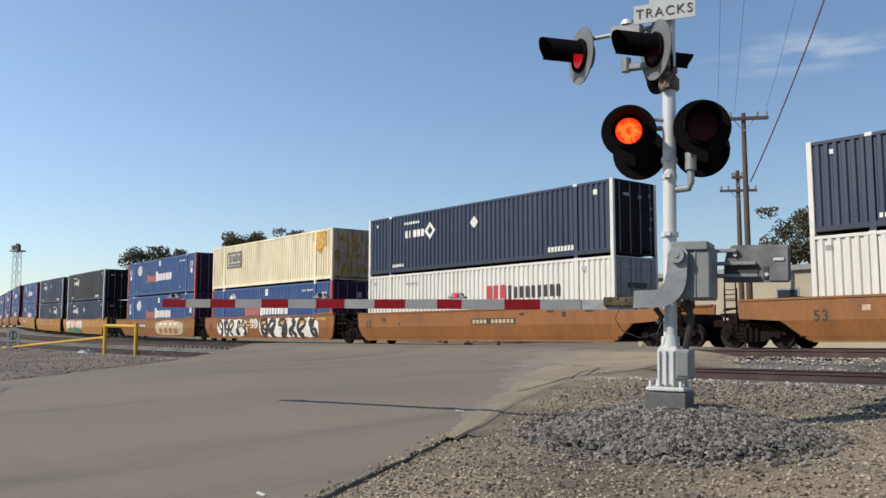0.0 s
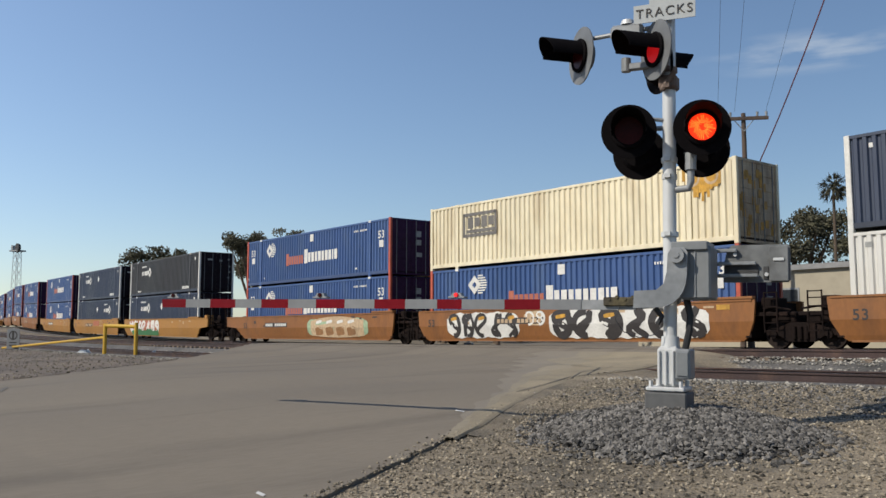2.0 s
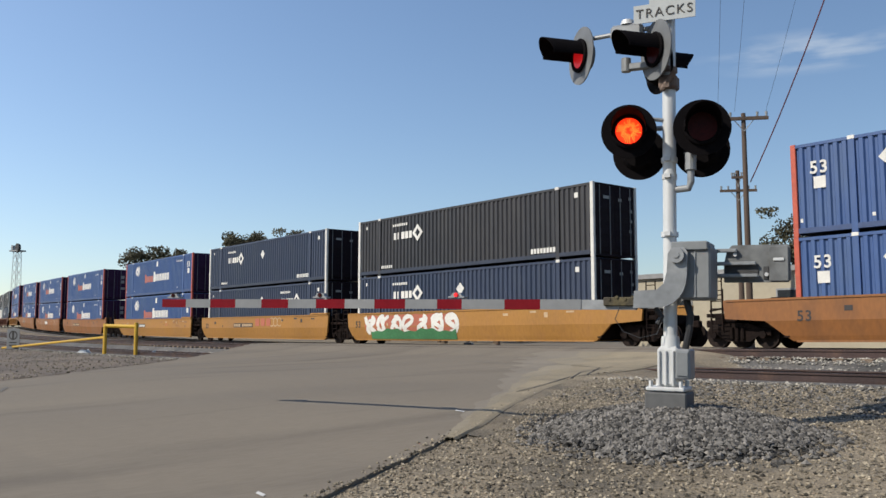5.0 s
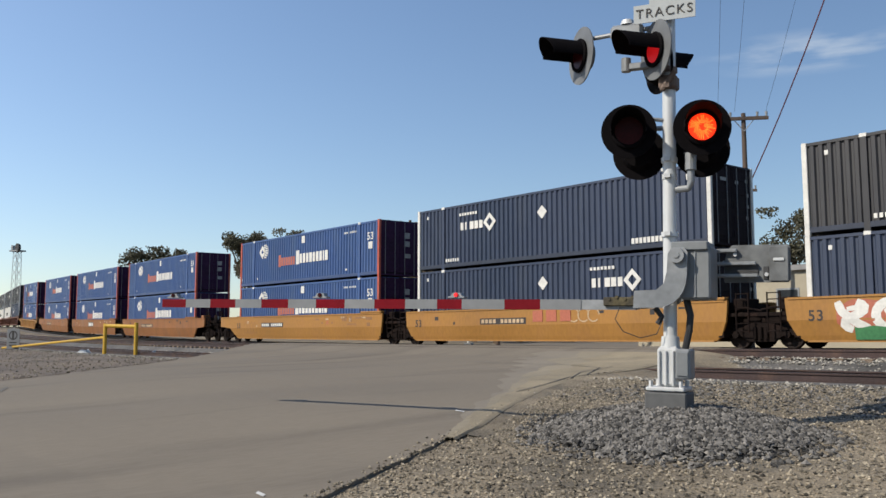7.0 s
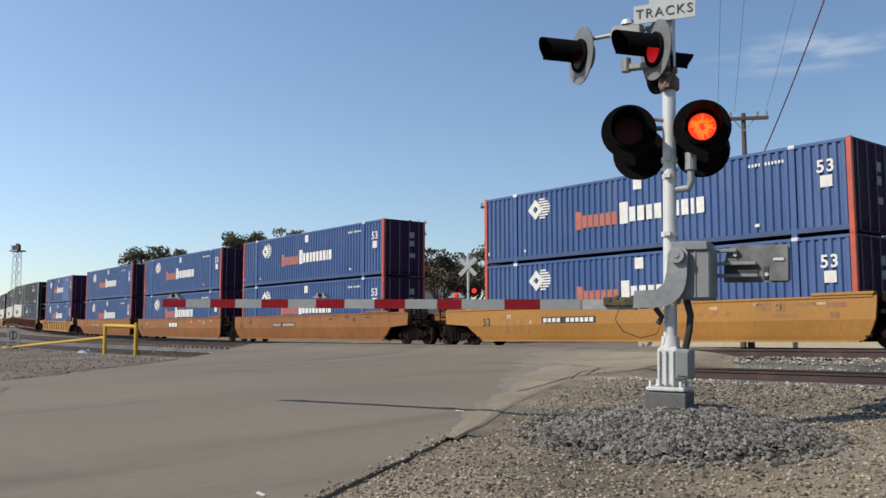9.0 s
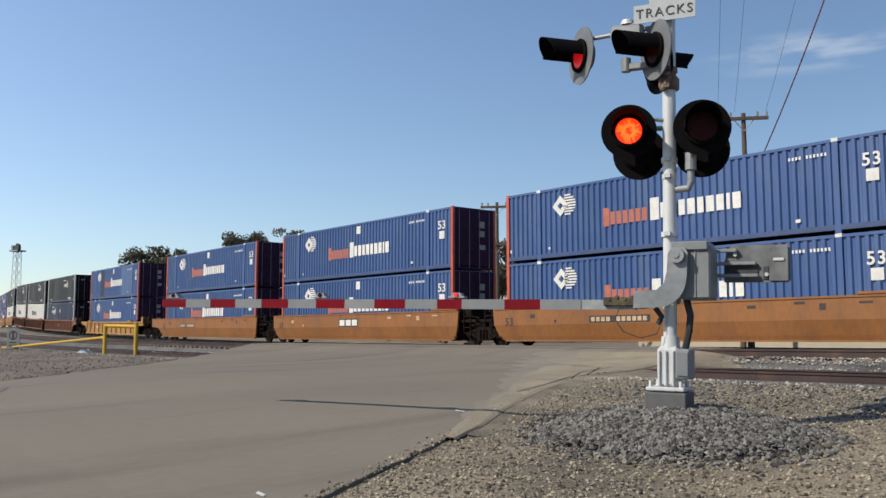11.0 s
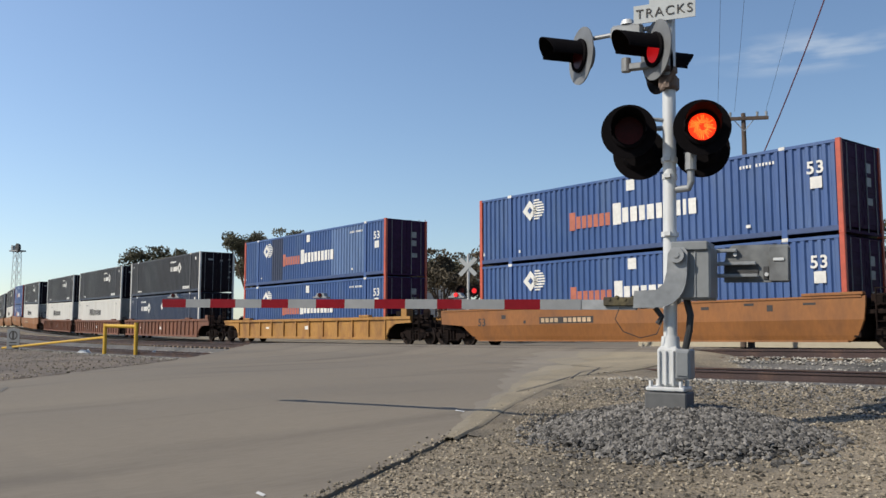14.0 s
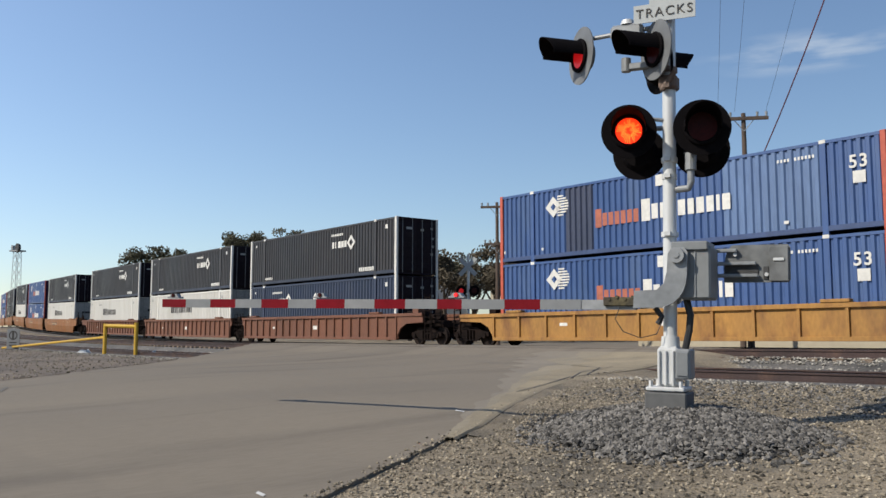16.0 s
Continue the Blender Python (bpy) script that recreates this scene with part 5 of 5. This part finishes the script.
# ---- stones ----
def stones(name, count, seed, place, r0, r1, material, label):
    rng = np.random.RandomState(seed)
    base = np.array([(1, 0, 0), (-1, 0, 0), (0, 1, 0), (0, -1, 0), (0, 0, 1), (0, 0, -1)], float)
    faces = np.array([(0, 2, 4), (2, 1, 4), (1, 3, 4), (3, 0, 4), (2, 0, 5), (1, 2, 5), (3, 1, 5), (0, 3, 5)])
    v, f = [], []
    k = 0
    while k < count:
        p = place(rng)
        if p is None:
            continue
        r = r0 + (r1 - r0) * rng.rand() ** 2.2
        q = base * rng.uniform(0.6, 1.15, (6, 1)) * r * np.array([1, 1, 0.75])
        a = rng.rand() * 6.28
        c, s = math.cos(a), math.sin(a)
        tilt = rng.uniform(-0.5, 0.5)
        q = q @ np.array([[1, 0, 0], [0, math.cos(tilt), -math.sin(tilt)], [0, math.sin(tilt), math.cos(tilt)]]).T @ np.array([[c, -s, 0], [s, c, 0], [0, 0, 1]]).T
        v.append(q + np.array([p[0], p[1], p[2] + r * 0.25]))
        f.append(faces + 6 * k)
        k += 1
    me = bpy.data.meshes.new(name)
    me.from_pydata(np.concatenate(v).tolist(), [], np.concatenate(f).tolist())
    me.materials.append(material)
    return tagged(new(name, me), label, "gravel", kind="stuff")


MOUND = (-5.15, 7.45)


def mound_height(x, y):
    # a low heap of ballast, long towards the tracks' direction
    u, w = (x - MOUND[0]) * 0.6576 + (y - MOUND[1]) * 0.7534, (x - MOUND[0]) * -0.7534 + (y - MOUND[1]) * 0.6576
    d = math.hypot(u / 1.28, w / 1.8)
    return 0.22 * max(0.0, 1 - d * d) if d < 1 else 0.0, d


def in_heap(rng):
    a, d = rng.rand() * 6.283, math.sqrt(rng.rand()) * 1.3
    if d > 0.85 + 0.1 * math.sin(5 * a) and rng.rand() > (1.3 - d) ** 2 * 3:
        return None
    u, w = 1.28 * d * math.cos(a), 1.8 * d * math.sin(a)
    x, y = MOUND[0] + u * 0.6576 - w * 0.7534, MOUND[1] + u * 0.7534 + w * 0.6576
    if x < edge(ROAD_RIGHT, y) + 0.1:
        return None
    return x, y, terrain(x, y) + mound_height(x, y)[0]


def mound():
    s = Shape()
    n, rings = 40, 8
    for j in range(rings + 1):
        d = j / rings
        for i in range(n):
            a = 2 * math.pi * i / n
            u, w = 1.28 * d * math.cos(a), 1.8 * d * math.sin(a)
            x, y = MOUND[0] + u * 0.6576 - w * 0.7534, MOUND[1] + u * 0.7534 + w * 0.6576
            s.v.append((x, y, terrain(x, y) + 0.22 * (1 - d * d) - 0.01 - (0.03 if j == rings else 0)))
    s.f = [(j * n + i, j * n + (i + 1) % n, (j + 1) * n + (i + 1) % n, (j + 1) * n + i) for j in range(rings) for i in range(n)]
    tagged(part("ballast_heap", s, HEAP_BED, smooth=True), "low heap of grey crushed stone round the signal base", "gravel", kind="structure")


mound()
stones("crushed_stone", 20000, 11, in_heap, 0.014, 0.044, GREY_STONE, "loose grey crushed stone heaped round the signal base")


def near_ground(rng):
    y = 2.5 + 12 * rng.rand() ** 1.5
    x = -13 + 15 * rng.rand()
    e = edge(ROAD_RIGHT, y - swing(x))
    if x < e - 0.22 * rng.rand() ** 3:
        return None
    return x, y, terrain(x, y) if x > e + 0.04 else road_height(x, y - swing(x))


def pale_strip(rng):
    s, q = -58 + 68 * rng.rand(), -13.6 + 11.4 * rng.rand()
    p = line(s, q)
    if edge(ROAD_LEFT, p.y - swing(p.x)) - 0.3 < p.x < edge(ROAD_RIGHT, p.y - swing(p.x)) + 0.1:
        return None
    return p.x, p.y, terrain(p.x, p.y) + 0.02


stones("loose_gravel", 70000, 12, near_ground, 0.006, 0.026, TAN_STONE, "loose tan gravel on the verge")
def near_tracks(rng):
    s, q = -16 + 24 * rng.rand(), -9.6 + 7.4 * rng.rand()
    p = line(s, q)
    if p.x < edge(ROAD_RIGHT, p.y - swing(p.x)) + 0.1 or abs(abs(q + 6.3) - 0.7175) < 0.12:
        return None
    return p.x, p.y, terrain(p.x, p.y) + (0.085 if -8 < q < -4.6 else 0.03)


def trodden_strip(rng):
    x, y = -9 + 15 * rng.rand(), 9.6 + 8.2 * rng.rand()
    if x < edge(ROAD_RIGHT, y - swing(x)) + 1.2 * rng.rand():
        return None
    return x, y, terrain(x, y)


stones("grey_gravel", 13000, 15, trodden_strip, 0.014, 0.042, GREY_STONE, "dark grey gravel trodden into the strip beside the track")
stones("pale_ballast", 26000, 14, near_tracks, 0.02, 0.05, PALE_STONE, "pale grey ballast stones between the rails")
stones("track_ballast", 22000, 13, pale_strip, 0.02, 0.05, PALE_STONE, "grey ballast stones between the tracks")


# ---- small things beside the road ----
def barrier():
    g = tagged(new("pipe_barrier"), "yellow pipe barrier gate beside the tracks", "barrier")
    a, b = Vector((-40.5, 15.1, 0)), Vector((-38.95, 15.9, 0))
    za, zb = terrain(a.x, a.y), terrain(b.x, b.y)
    part("post", Shape().tube((a.x, a.y, za - 0.1), (a.x, a.y, za + 1.42), 0.085, n=12), YELLOW, g)
    part("post", Shape().tube((b.x, b.y, zb - 0.1), (b.x, b.y, zb + 1.50), 0.085, n=12), YELLOW, g)
    part("top_rail", Shape().tube((a.x, a.y, za + 1.32), (b.x, b.y, zb + 1.32), 0.085, n=12), YELLOW, g)
    part("swing_pole", Shape().tube((a.x, a.y, za + 0.80), (-53.5, 14.3, terrain(-53.5, 14.3) + 0.1), 0.06, n=10), YELLOW, g)


barrier()


def notice():
    x, y = -51.9, 14.4
    z = terrain(x, y)
    g = tagged(new("notice_sign"), "small pale notice sign on a post beside the tracks", "sign")
    g.matrix_basis = pose(x, y, z, 0, 0, 42)
    part("post", Shape().box(-0.04, 0.04, 0.0, 0.04, -0.1, 1.2), GALV, g)
    p = part("plate", Shape().box(-0.36, 0.36, -0.03, -0.005, 0.05, 1.15, 0.005), ARM_WHITE, g)
    part("symbol", ring(0, 0.8, 0.19, 0.25, -0.04, 20), MARK_DARK, p)
    part("symbol", Shape().box(-0.06, 0.05, -0.04, -0.034, 0.62, 0.98).box(-0.22, 0.22, -0.04, -0.034, 0.22, 0.30).box(-0.22, 0.22, -0.04, -0.034, 0.38, 0.44), MARK_DARK, p)


notice()


def litter(x, y, w, label):
    z = terrain(x, y)
    s = Shape()
    rng = random.Random(int(w * 100))
    n = 9
    s.v = [(x + w * math.cos(6.283 * i / n) * rng.uniform(0.6, 1), y + 0.35 * w * math.sin(6.283 * i / n), z + 0.01) for i in range(n)]
    s.v += [(x + (p[0] - x) * 0.6, y + (p[1] - y) * 0.6, z + rng.uniform(0.08, 0.26)) for p in s.v[:n]]
    s.f = [(i, (i + 1) % n, n + (i + 1) % n, n + i) for i in range(n)] + [tuple(range(n, 2 * n))]
    tagged(part("crumpled_sheet", s, SIGN_WHITE), label, "litter")


litter(-44.2, 15.5, 0.85, "crumpled white plastic sheet on the gravel")
litter(-39.3, 16.9, 0.3, "white bag lying behind the barrier")

def verge():
    s = Shape()
    ys = [4.6, 5.4, 6.2, 7.2, 8.2, 9.4, 10.6, 12.0, 13.0]
    n = 30
    for y in ys:
        for i in range(n + 1):
            x = edge(ROAD_LEFT, y) - 0.12 - 75 * (i / n) ** 1.5
            s.v.append((x, y + swing(x), profile(y) + rise(x) + 0.03))
    s.f = [(j * (n + 1) + i, j * (n + 1) + i + 1, (j + 1) * (n + 1) + i + 1, (j + 1) * (n + 1) + i) for j in range(len(ys) - 1) for i in range(n)]
    tagged(part("verge", s, CINDER, smooth=True), "dark trodden cinders and dirt beside the road", "ground", kind="structure")


def verge_spot(rng):
    y = 4.8 + 8.5 * rng.rand()
    x = edge(ROAD_LEFT, y) - 0.1 - 34 * rng.rand() ** 1.4
    return x, y + swing(x), profile(y) + rise(x) + 0.035


verge()
stones("verge_gravel", 3000, 21, verge_spot, 0.015, 0.045, TAN_STONE, "scattered gravel on the dark verge")

# painted remnants on the road
paint = Shape()
for x, y, w, h in ((-5.55, 3.16, 0.09, 0.02), (-8.03, 7.24, 0.12, 0.03), (-9.4, 9.9, 0.14, 0.03), (-12.6, 14.2, 0.2, 0.03)):
    pts = [(x - w, y + 0.3 * w), (x + w * 0.5, y + h - 0.1 * w), (x + w, y - 0.4 * w), (x - w * 0.5, y - h)]
    paint.add([(a, b + swing(a), road_height(a, b) + 0.006) for a, b in pts], [(0, 1, 2, 3)])
tagged(part("road_marking_remnant", paint, MARK_WHITE), "worn flakes of white road paint", "road marking", kind="structure")

crack = Shape()
for pts in ([(-14.6, 3.2), (-15.3, 3.6), (-15.8, 3.7), (-17.2, 4.4), (-18.4, 4.8)], [(-10.9, 13.0), (-11.9, 14.6), (-13.6, 15.2), (-15.2, 15.0), (-16.6, 15.3)], [(-10.6, 12.2), (-11.4, 13.4), (-11.8, 14.9)],
            [(-9.55, 9.75), (-9.83, 10.40), (-10.35, 11.5), (-10.8, 12.37), (-10.86, 12.9), (-10.92, 13.38), (-11.0, 14.39)]):
    for (xa, ya), (xb, yb) in zip(pts, pts[1:]):
        d = math.hypot(xb - xa, yb - ya)
        nx, ny = -(yb - ya) / d * 0.013, (xb - xa) / d * 0.013
        q = [(xa + nx, ya + ny), (xb + nx, yb + ny), (xb - nx, yb - ny), (xa - nx, ya - ny)]
        crack.add([(a, b + swing(a), road_height(a, b) + 0.018) for a, b in q], [(0, 1, 2, 3)])
tagged(part("tar_seam", crack, RUBBER), "dark tar-filled cracks in the asphalt", "road crack", kind="structure")


# ---- poles and wires ----
def utility_pole(x, y, top, arms, yaw, label, r=0.16):
    g = tagged(new("utility_pole"), label, "utility pole", "utility poles")
    z = terrain(x, y)
    g.matrix_basis = pose(x, y, z, 0, 0, yaw)
    h = top - z
    part("pole", Shape().tube((0, 0, -0.3), (0, 0, h), r * 1.15, r * 0.7, n=12), POLE_WOOD, g)
    for dz, w in arms:
        part("cross_arm", Shape().box(-w, w, -0.16, -0.06, h - dz - 0.07, h - dz + 0.07), POLE_WOOD, g)
        ins = Shape()
        for k in (-0.92, -0.55, 0.55, 0.92):
            ins.tube((k * w, -0.11, h - dz + 0.07), (k * w, -0.11, h - dz + 0.27), 0.045, 0.06, n=8)
        part("insulators", ins, GALV, g)
        brace = Shape()
        for k in (-1, 1):
            brace.tube((k * w * 0.45, -0.1, h - dz), (0, -0.1, h - dz - 0.55), 0.02, n=6)
        part("brace", brace, GALV, g)
    return g


utility_pole(-19.64, 34.15, 10.7, [(0.25, 1.0)], 40, "tall wooden utility pole with one cross arm", 0.13)
utility_pole(-26.3, 44.9, 10.5, [(0.4, 0.35), (1.15, 1.0)], 40, "weathered wooden utility pole with two cross arms", 0.15)
utility_pole(-38.8, 38.3, 9.5, [(0.3, 1.0), (2.6, 0.8)], 40, "wooden utility pole with cross arms behind the tracks", 0.13)
utility_pole(-69.4, 56.2, 13.0, [(0.3, 1.7), (1.5, 1.7), (3.0, 1.5)], 40, "distant wooden utility pole with three cross arms", 0.2)


def wire(a, b, r, material, sag, label):
    s = Shape()
    n = 14
    pts = []
    for i in range(n + 1):
        t = i / n
        p = Vector(a).lerp(Vector(b), t)
        p.z -= sag * 4 * t * (1 - t)
        pts.append(p)
    s.path(pts, r, 5)
    tagged(part("overhead_wire", s, material), label, "wire", "overhead wires")


wire((-19.65, 34.56, 7.79), (-13.06, 29.0, 13.63), 0.026, RED_WIRE, 0.25, "reddish overhead cable running up from the pole")
wire((-20.4, 33.4, 10.7), (-15.68, 26.11, 12.88), 0.006, WIRE, 0.1, "thin dark overhead wire")
wire((-19.9, 33.9, 10.8), (-15.14, 26.73, 12.88), 0.006, WIRE, 0.1, "thin dark overhead wire")
wire((-19.0, 34.8, 10.7), (-13.97, 28.08, 12.87), 0.006, WIRE, 0.1, "thin dark overhead wire")


def signal_tower():
    g = tagged(new("lattice_tower"), "slim lattice steel tower with a dish at the top", "tower")
    x, y = -191.3, 53.1
    z = terrain(x, y)
    g.matrix_basis = pose(x, y, z, 0, 0, 20)
    h = 18.6 - z
    w = 0.75
    legs = [(-w, -w), (w, -w), (w, w), (-w, w)]
    # thin members in pale sign white: distance haze put into colour and width
    for a, b in legs:
        part("leg", Shape().tube((a, b, 0), (a * 0.7, b * 0.7, h), 0.05, n=6), SIGN_WHITE, g)
    br = Shape()
    n = 9
    for i in range(n):
        z0, z1 = h * i / n, h * (i + 1) / n
        k0, k1 = 1 - 0.3 * i / n, 1 - 0.3 * (i + 1) / n
        for j in range(4):
            p, q = legs[j], legs[(j + 1) % 4]
            br.tube((p[0] * k0, p[1] * k0, z0), (q[0] * k1, q[1] * k1, z1), 0.022, n=4)
            br.tube((q[0] * k0, q[1] * k0, z0), (p[0] * k1, p[1] * k1, z1), 0.022, n=4)
    part("bracing", br, SIGN_WHITE, g)
    part("platform", Shape().box(-1.3, 1.3, -1.0, 1.0, h, h + 0.25).box(-1.4, -0.9, -0.5, 0.5, h + 0.2, h + 1.3), GALV, g)
    part("dish", Shape().tube((1.1, -1.0, h + 0.7), (1.2, -0.5, h + 0.7), 0.85, 0.75, n=18), MARK_DARK, g)


signal_tower()


# ---- trees and buildings behind the tracks ----
def tree(x, y, top, spread, seed, leaf, label, stems=5):
    rng = random.Random(seed)
    z = terrain(x, y)
    h = top - z
    g = tagged(new("tree"), label, "tree", "trees behind the tracks")
    g.matrix_basis = pose(x, y, z)
    wood = Shape().tube((0, 0, -0.2), (0, 0, h * 0.45), h * 0.035, h * 0.022, n=8)
    tips = []
    for i in range(stems):
        a = 2 * math.pi * (i + rng.random() * 0.6) / stems
        e = Vector((math.cos(a) * spread * rng.uniform(0.4, 0.75), math.sin(a) * spread * rng.uniform(0.4, 0.75), h * rng.uniform(0.62, 0.88)))
        wood.tube((0, 0, h * rng.uniform(0.28, 0.44)), e, h * 0.016, h * 0.006, n=6)
        tips.append(e)
    tips.append(Vector((0, 0, h * 0.9)))
    part("trunk", wood, BARK, g)
    crown = Shape()
    size = spread * 0.042
    for e in tips:
        for k in range(5):
            c = e + Vector((rng.gauss(0, 0.26), rng.gauss(0, 0.26), rng.gauss(0, 0.16))) * spread
            for i in range(190):
                d = Vector((rng.gauss(0, 1), rng.gauss(0, 1), rng.gauss(0, 0.75))).normalized() * spread * 0.26 * rng.random() ** 0.4
                p = c + d
                if p.z > h or p.z < h * 0.22:
                    continue
                u = Vector((rng.gauss(0, 1), rng.gauss(0, 1), rng.gauss(0, 1))).normalized()
                w = u.orthogonal().normalized()
                s = size * rng.uniform(0.6, 1.3)
                crown.add([p - u * s, p + w * s * 0.55, p + u * s, p - w * s * 0.55], [(0, 1, 2, 3)])
    me = bpy.data.meshes.new("crown")
    me.from_pydata(crown.v, [], crown.f)
    me.materials.append(leaf)
    part("crown", me, leaf, g)
    return g


for x, y, top, spread, seed, leaf in ((-143, 63, 16.4, 5.8, 1, LEAF), (-139, 63, 15.7, 4.2, 2, LEAF), (-163, 66, 13.4, 4.5, 3, LEAF), (-116, 64, 16.6, 4.0, 4, LEAF), (-119, 72, 17.9, 4.6, 5, LEAF), (-122, 68, 17.0, 4.0, 6, LEAF_BROWN),
                                      (-56.5, 49.5, 8.6, 3.0, 7, LEAF_BROWN), (-60, 52, 8.2, 2.8, 8, LEAF), (-54, 53, 7.6, 2.6, 9, LEAF_BROWN), (-59, 61, 10.8, 3.6, 10, LEAF_BROWN), (-56, 65, 10.0, 3.0, 11, LEAF), (-62.5, 58.5, 9.4, 2.8, 12, LEAF_BROWN),
                                      (-33.5, 66.5, 11.4, 3.4, 13, LEAF), (-28.0, 68, 10.5, 3.4, 14, LEAF), (-18, 64, 9.8, 3.8, 15, LEAF), (-70, 54, 8.0, 3.0, 16, LEAF_BROWN), (-78, 57, 8.4, 3.2, 17, LEAF), (-88, 60, 10.5, 3.4, 18, LEAF_BROWN), (-98, 62, 13, 3.6, 19, LEAF),
                                      (-112, 68, 6.4, 3.4, 20, LEAF_BROWN), (-106, 65, 5.8, 3.2, 21, LEAF), (-100, 64, 6.2, 3.4, 22, LEAF_BROWN), (-94, 63, 5.6, 3.2, 23, LEAF), (-86, 60, 5.4, 3.0, 24, LEAF_BROWN), (-79, 58, 5.2, 3.0, 25, LEAF), (-120, 70, 6.6, 3.4, 26, LEAF)):
    tree(x, y, top, spread, seed, leaf, "dark dry green tree behind the tracks" if leaf is LEAF else "brownish sparse tree behind the tracks")


def palm(x, y, top, label):
    rng = random.Random(int(top * 10))
    z = terrain(x, y)
    h = top - z
    g = tagged(new("palm_tree"), label, "palm tree", "palms behind the tracks")
    g.matrix_basis = pose(x, y, z)
    part("trunk", Shape().tube((0, 0, -0.2), (0.1, 0, h - 1.0), 0.14, 0.09, n=10), BARK, g)
    crown = Shape()
    for i in range(120):
        a, e = rng.random() * 6.283, rng.uniform(-1.0, 1.2)
        d = Vector((math.cos(a) * math.cos(e), math.sin(a) * math.cos(e), math.sin(e)))
        side = Vector((-math.sin(a), math.cos(a), 0))
        p0, p1 = Vector((0.1, 0, h - 1.0)), Vector((0.1, 0, h - 1.0)) + d * rng.uniform(0.45, 0.85)
        for k in range(7):
            q = p1 + (d + side * (k - 3) * 0.22).normalized() * rng.uniform(0.3, 0.5) - Vector((0, 0, 0.1 * abs(k - 3)))
            crown.add([p1 - side * 0.06, p1 + side * 0.06, q], [(0, 1, 2)])
        crown.add([p0, p0 + side * 0.04, p1 + side * 0.02, p1], [(0, 1, 2, 3)])
    part("crown", crown, LEAF, g)


palm(-59.6, 67.5, 13.6, "slim fan palm behind the tracks")
palm(-27.4, 58.6, 12.2, "tall fan palm behind the tracks")


def building(x0, x1, y0, y1, top, wall, label, windows):
    z = min(terrain(x0, y0), terrain(x1, y0)) - 0.3
    g = tagged(new("building"), label, "building", "buildings behind the tracks")
    part("wall", Shape().box(x0, x1, y0, y1, z, top), wall, g)
    part("roof", Shape().box(x0 - 0.25, x1 + 0.25, y0 - 0.25, y1 + 0.25, top, top + 0.3), ROOF_GREY, g)
    n = windows
    for i in range(n):
        x = x0 + (i + 0.5) * (x1 - x0) / n
        w = part("window", Shape().box(x - 0.7, x + 0.7, y0 - 0.04, y0 + 0.06, top - 2.2, top - 1.0), GALV, g)
        part("pane", Shape().box(x - 0.6, x + 0.6, y0 - 0.06, y0 - 0.045, top - 2.1, top - 1.1), WINDOW, w)
    return g


building(-36, 6, 48.5, 60, 5.0, BEIGE, "long low beige building with a flat grey roof", 6)
building(-70, -59, 68, 78, 7.8, BEIGE, "beige two-storey building among the trees", 3)
building(-83, -76, 63, 70, 9.3, WHITE_PAINT, "white building behind the tracks", 2)


# ---- what moves ----
def motions():
    for thing, mid, z in TRAIN:
        walk(thing, [(t, line_pose(mid + g, CW / 2, z)) for t, g in GONE])
    half, first = 0.595, 0.6
    for rotor, phase in FLASHERS:
        turned = 0 if phase == 0 else 180
        rows = [(0.0, pose(0, -0.015, 0, 0, 0, turned))]
        for k in range(26):
            t = {4: 2.91, 20: 12.41, 25: 15.41}.get(k, first + half * k)
            for i, dt in enumerate((-0.034, 0.0, 0.034, 0.067)):
                rows.append((t + dt, pose(0, -0.015, 0, 0, 0, turned + 60 * i)))
            turned = (turned + 180) % 360
        rows.append((16.0, pose(0, -0.015, 0, 0, 0, turned)))
        walk(rotor, rows)


motions()
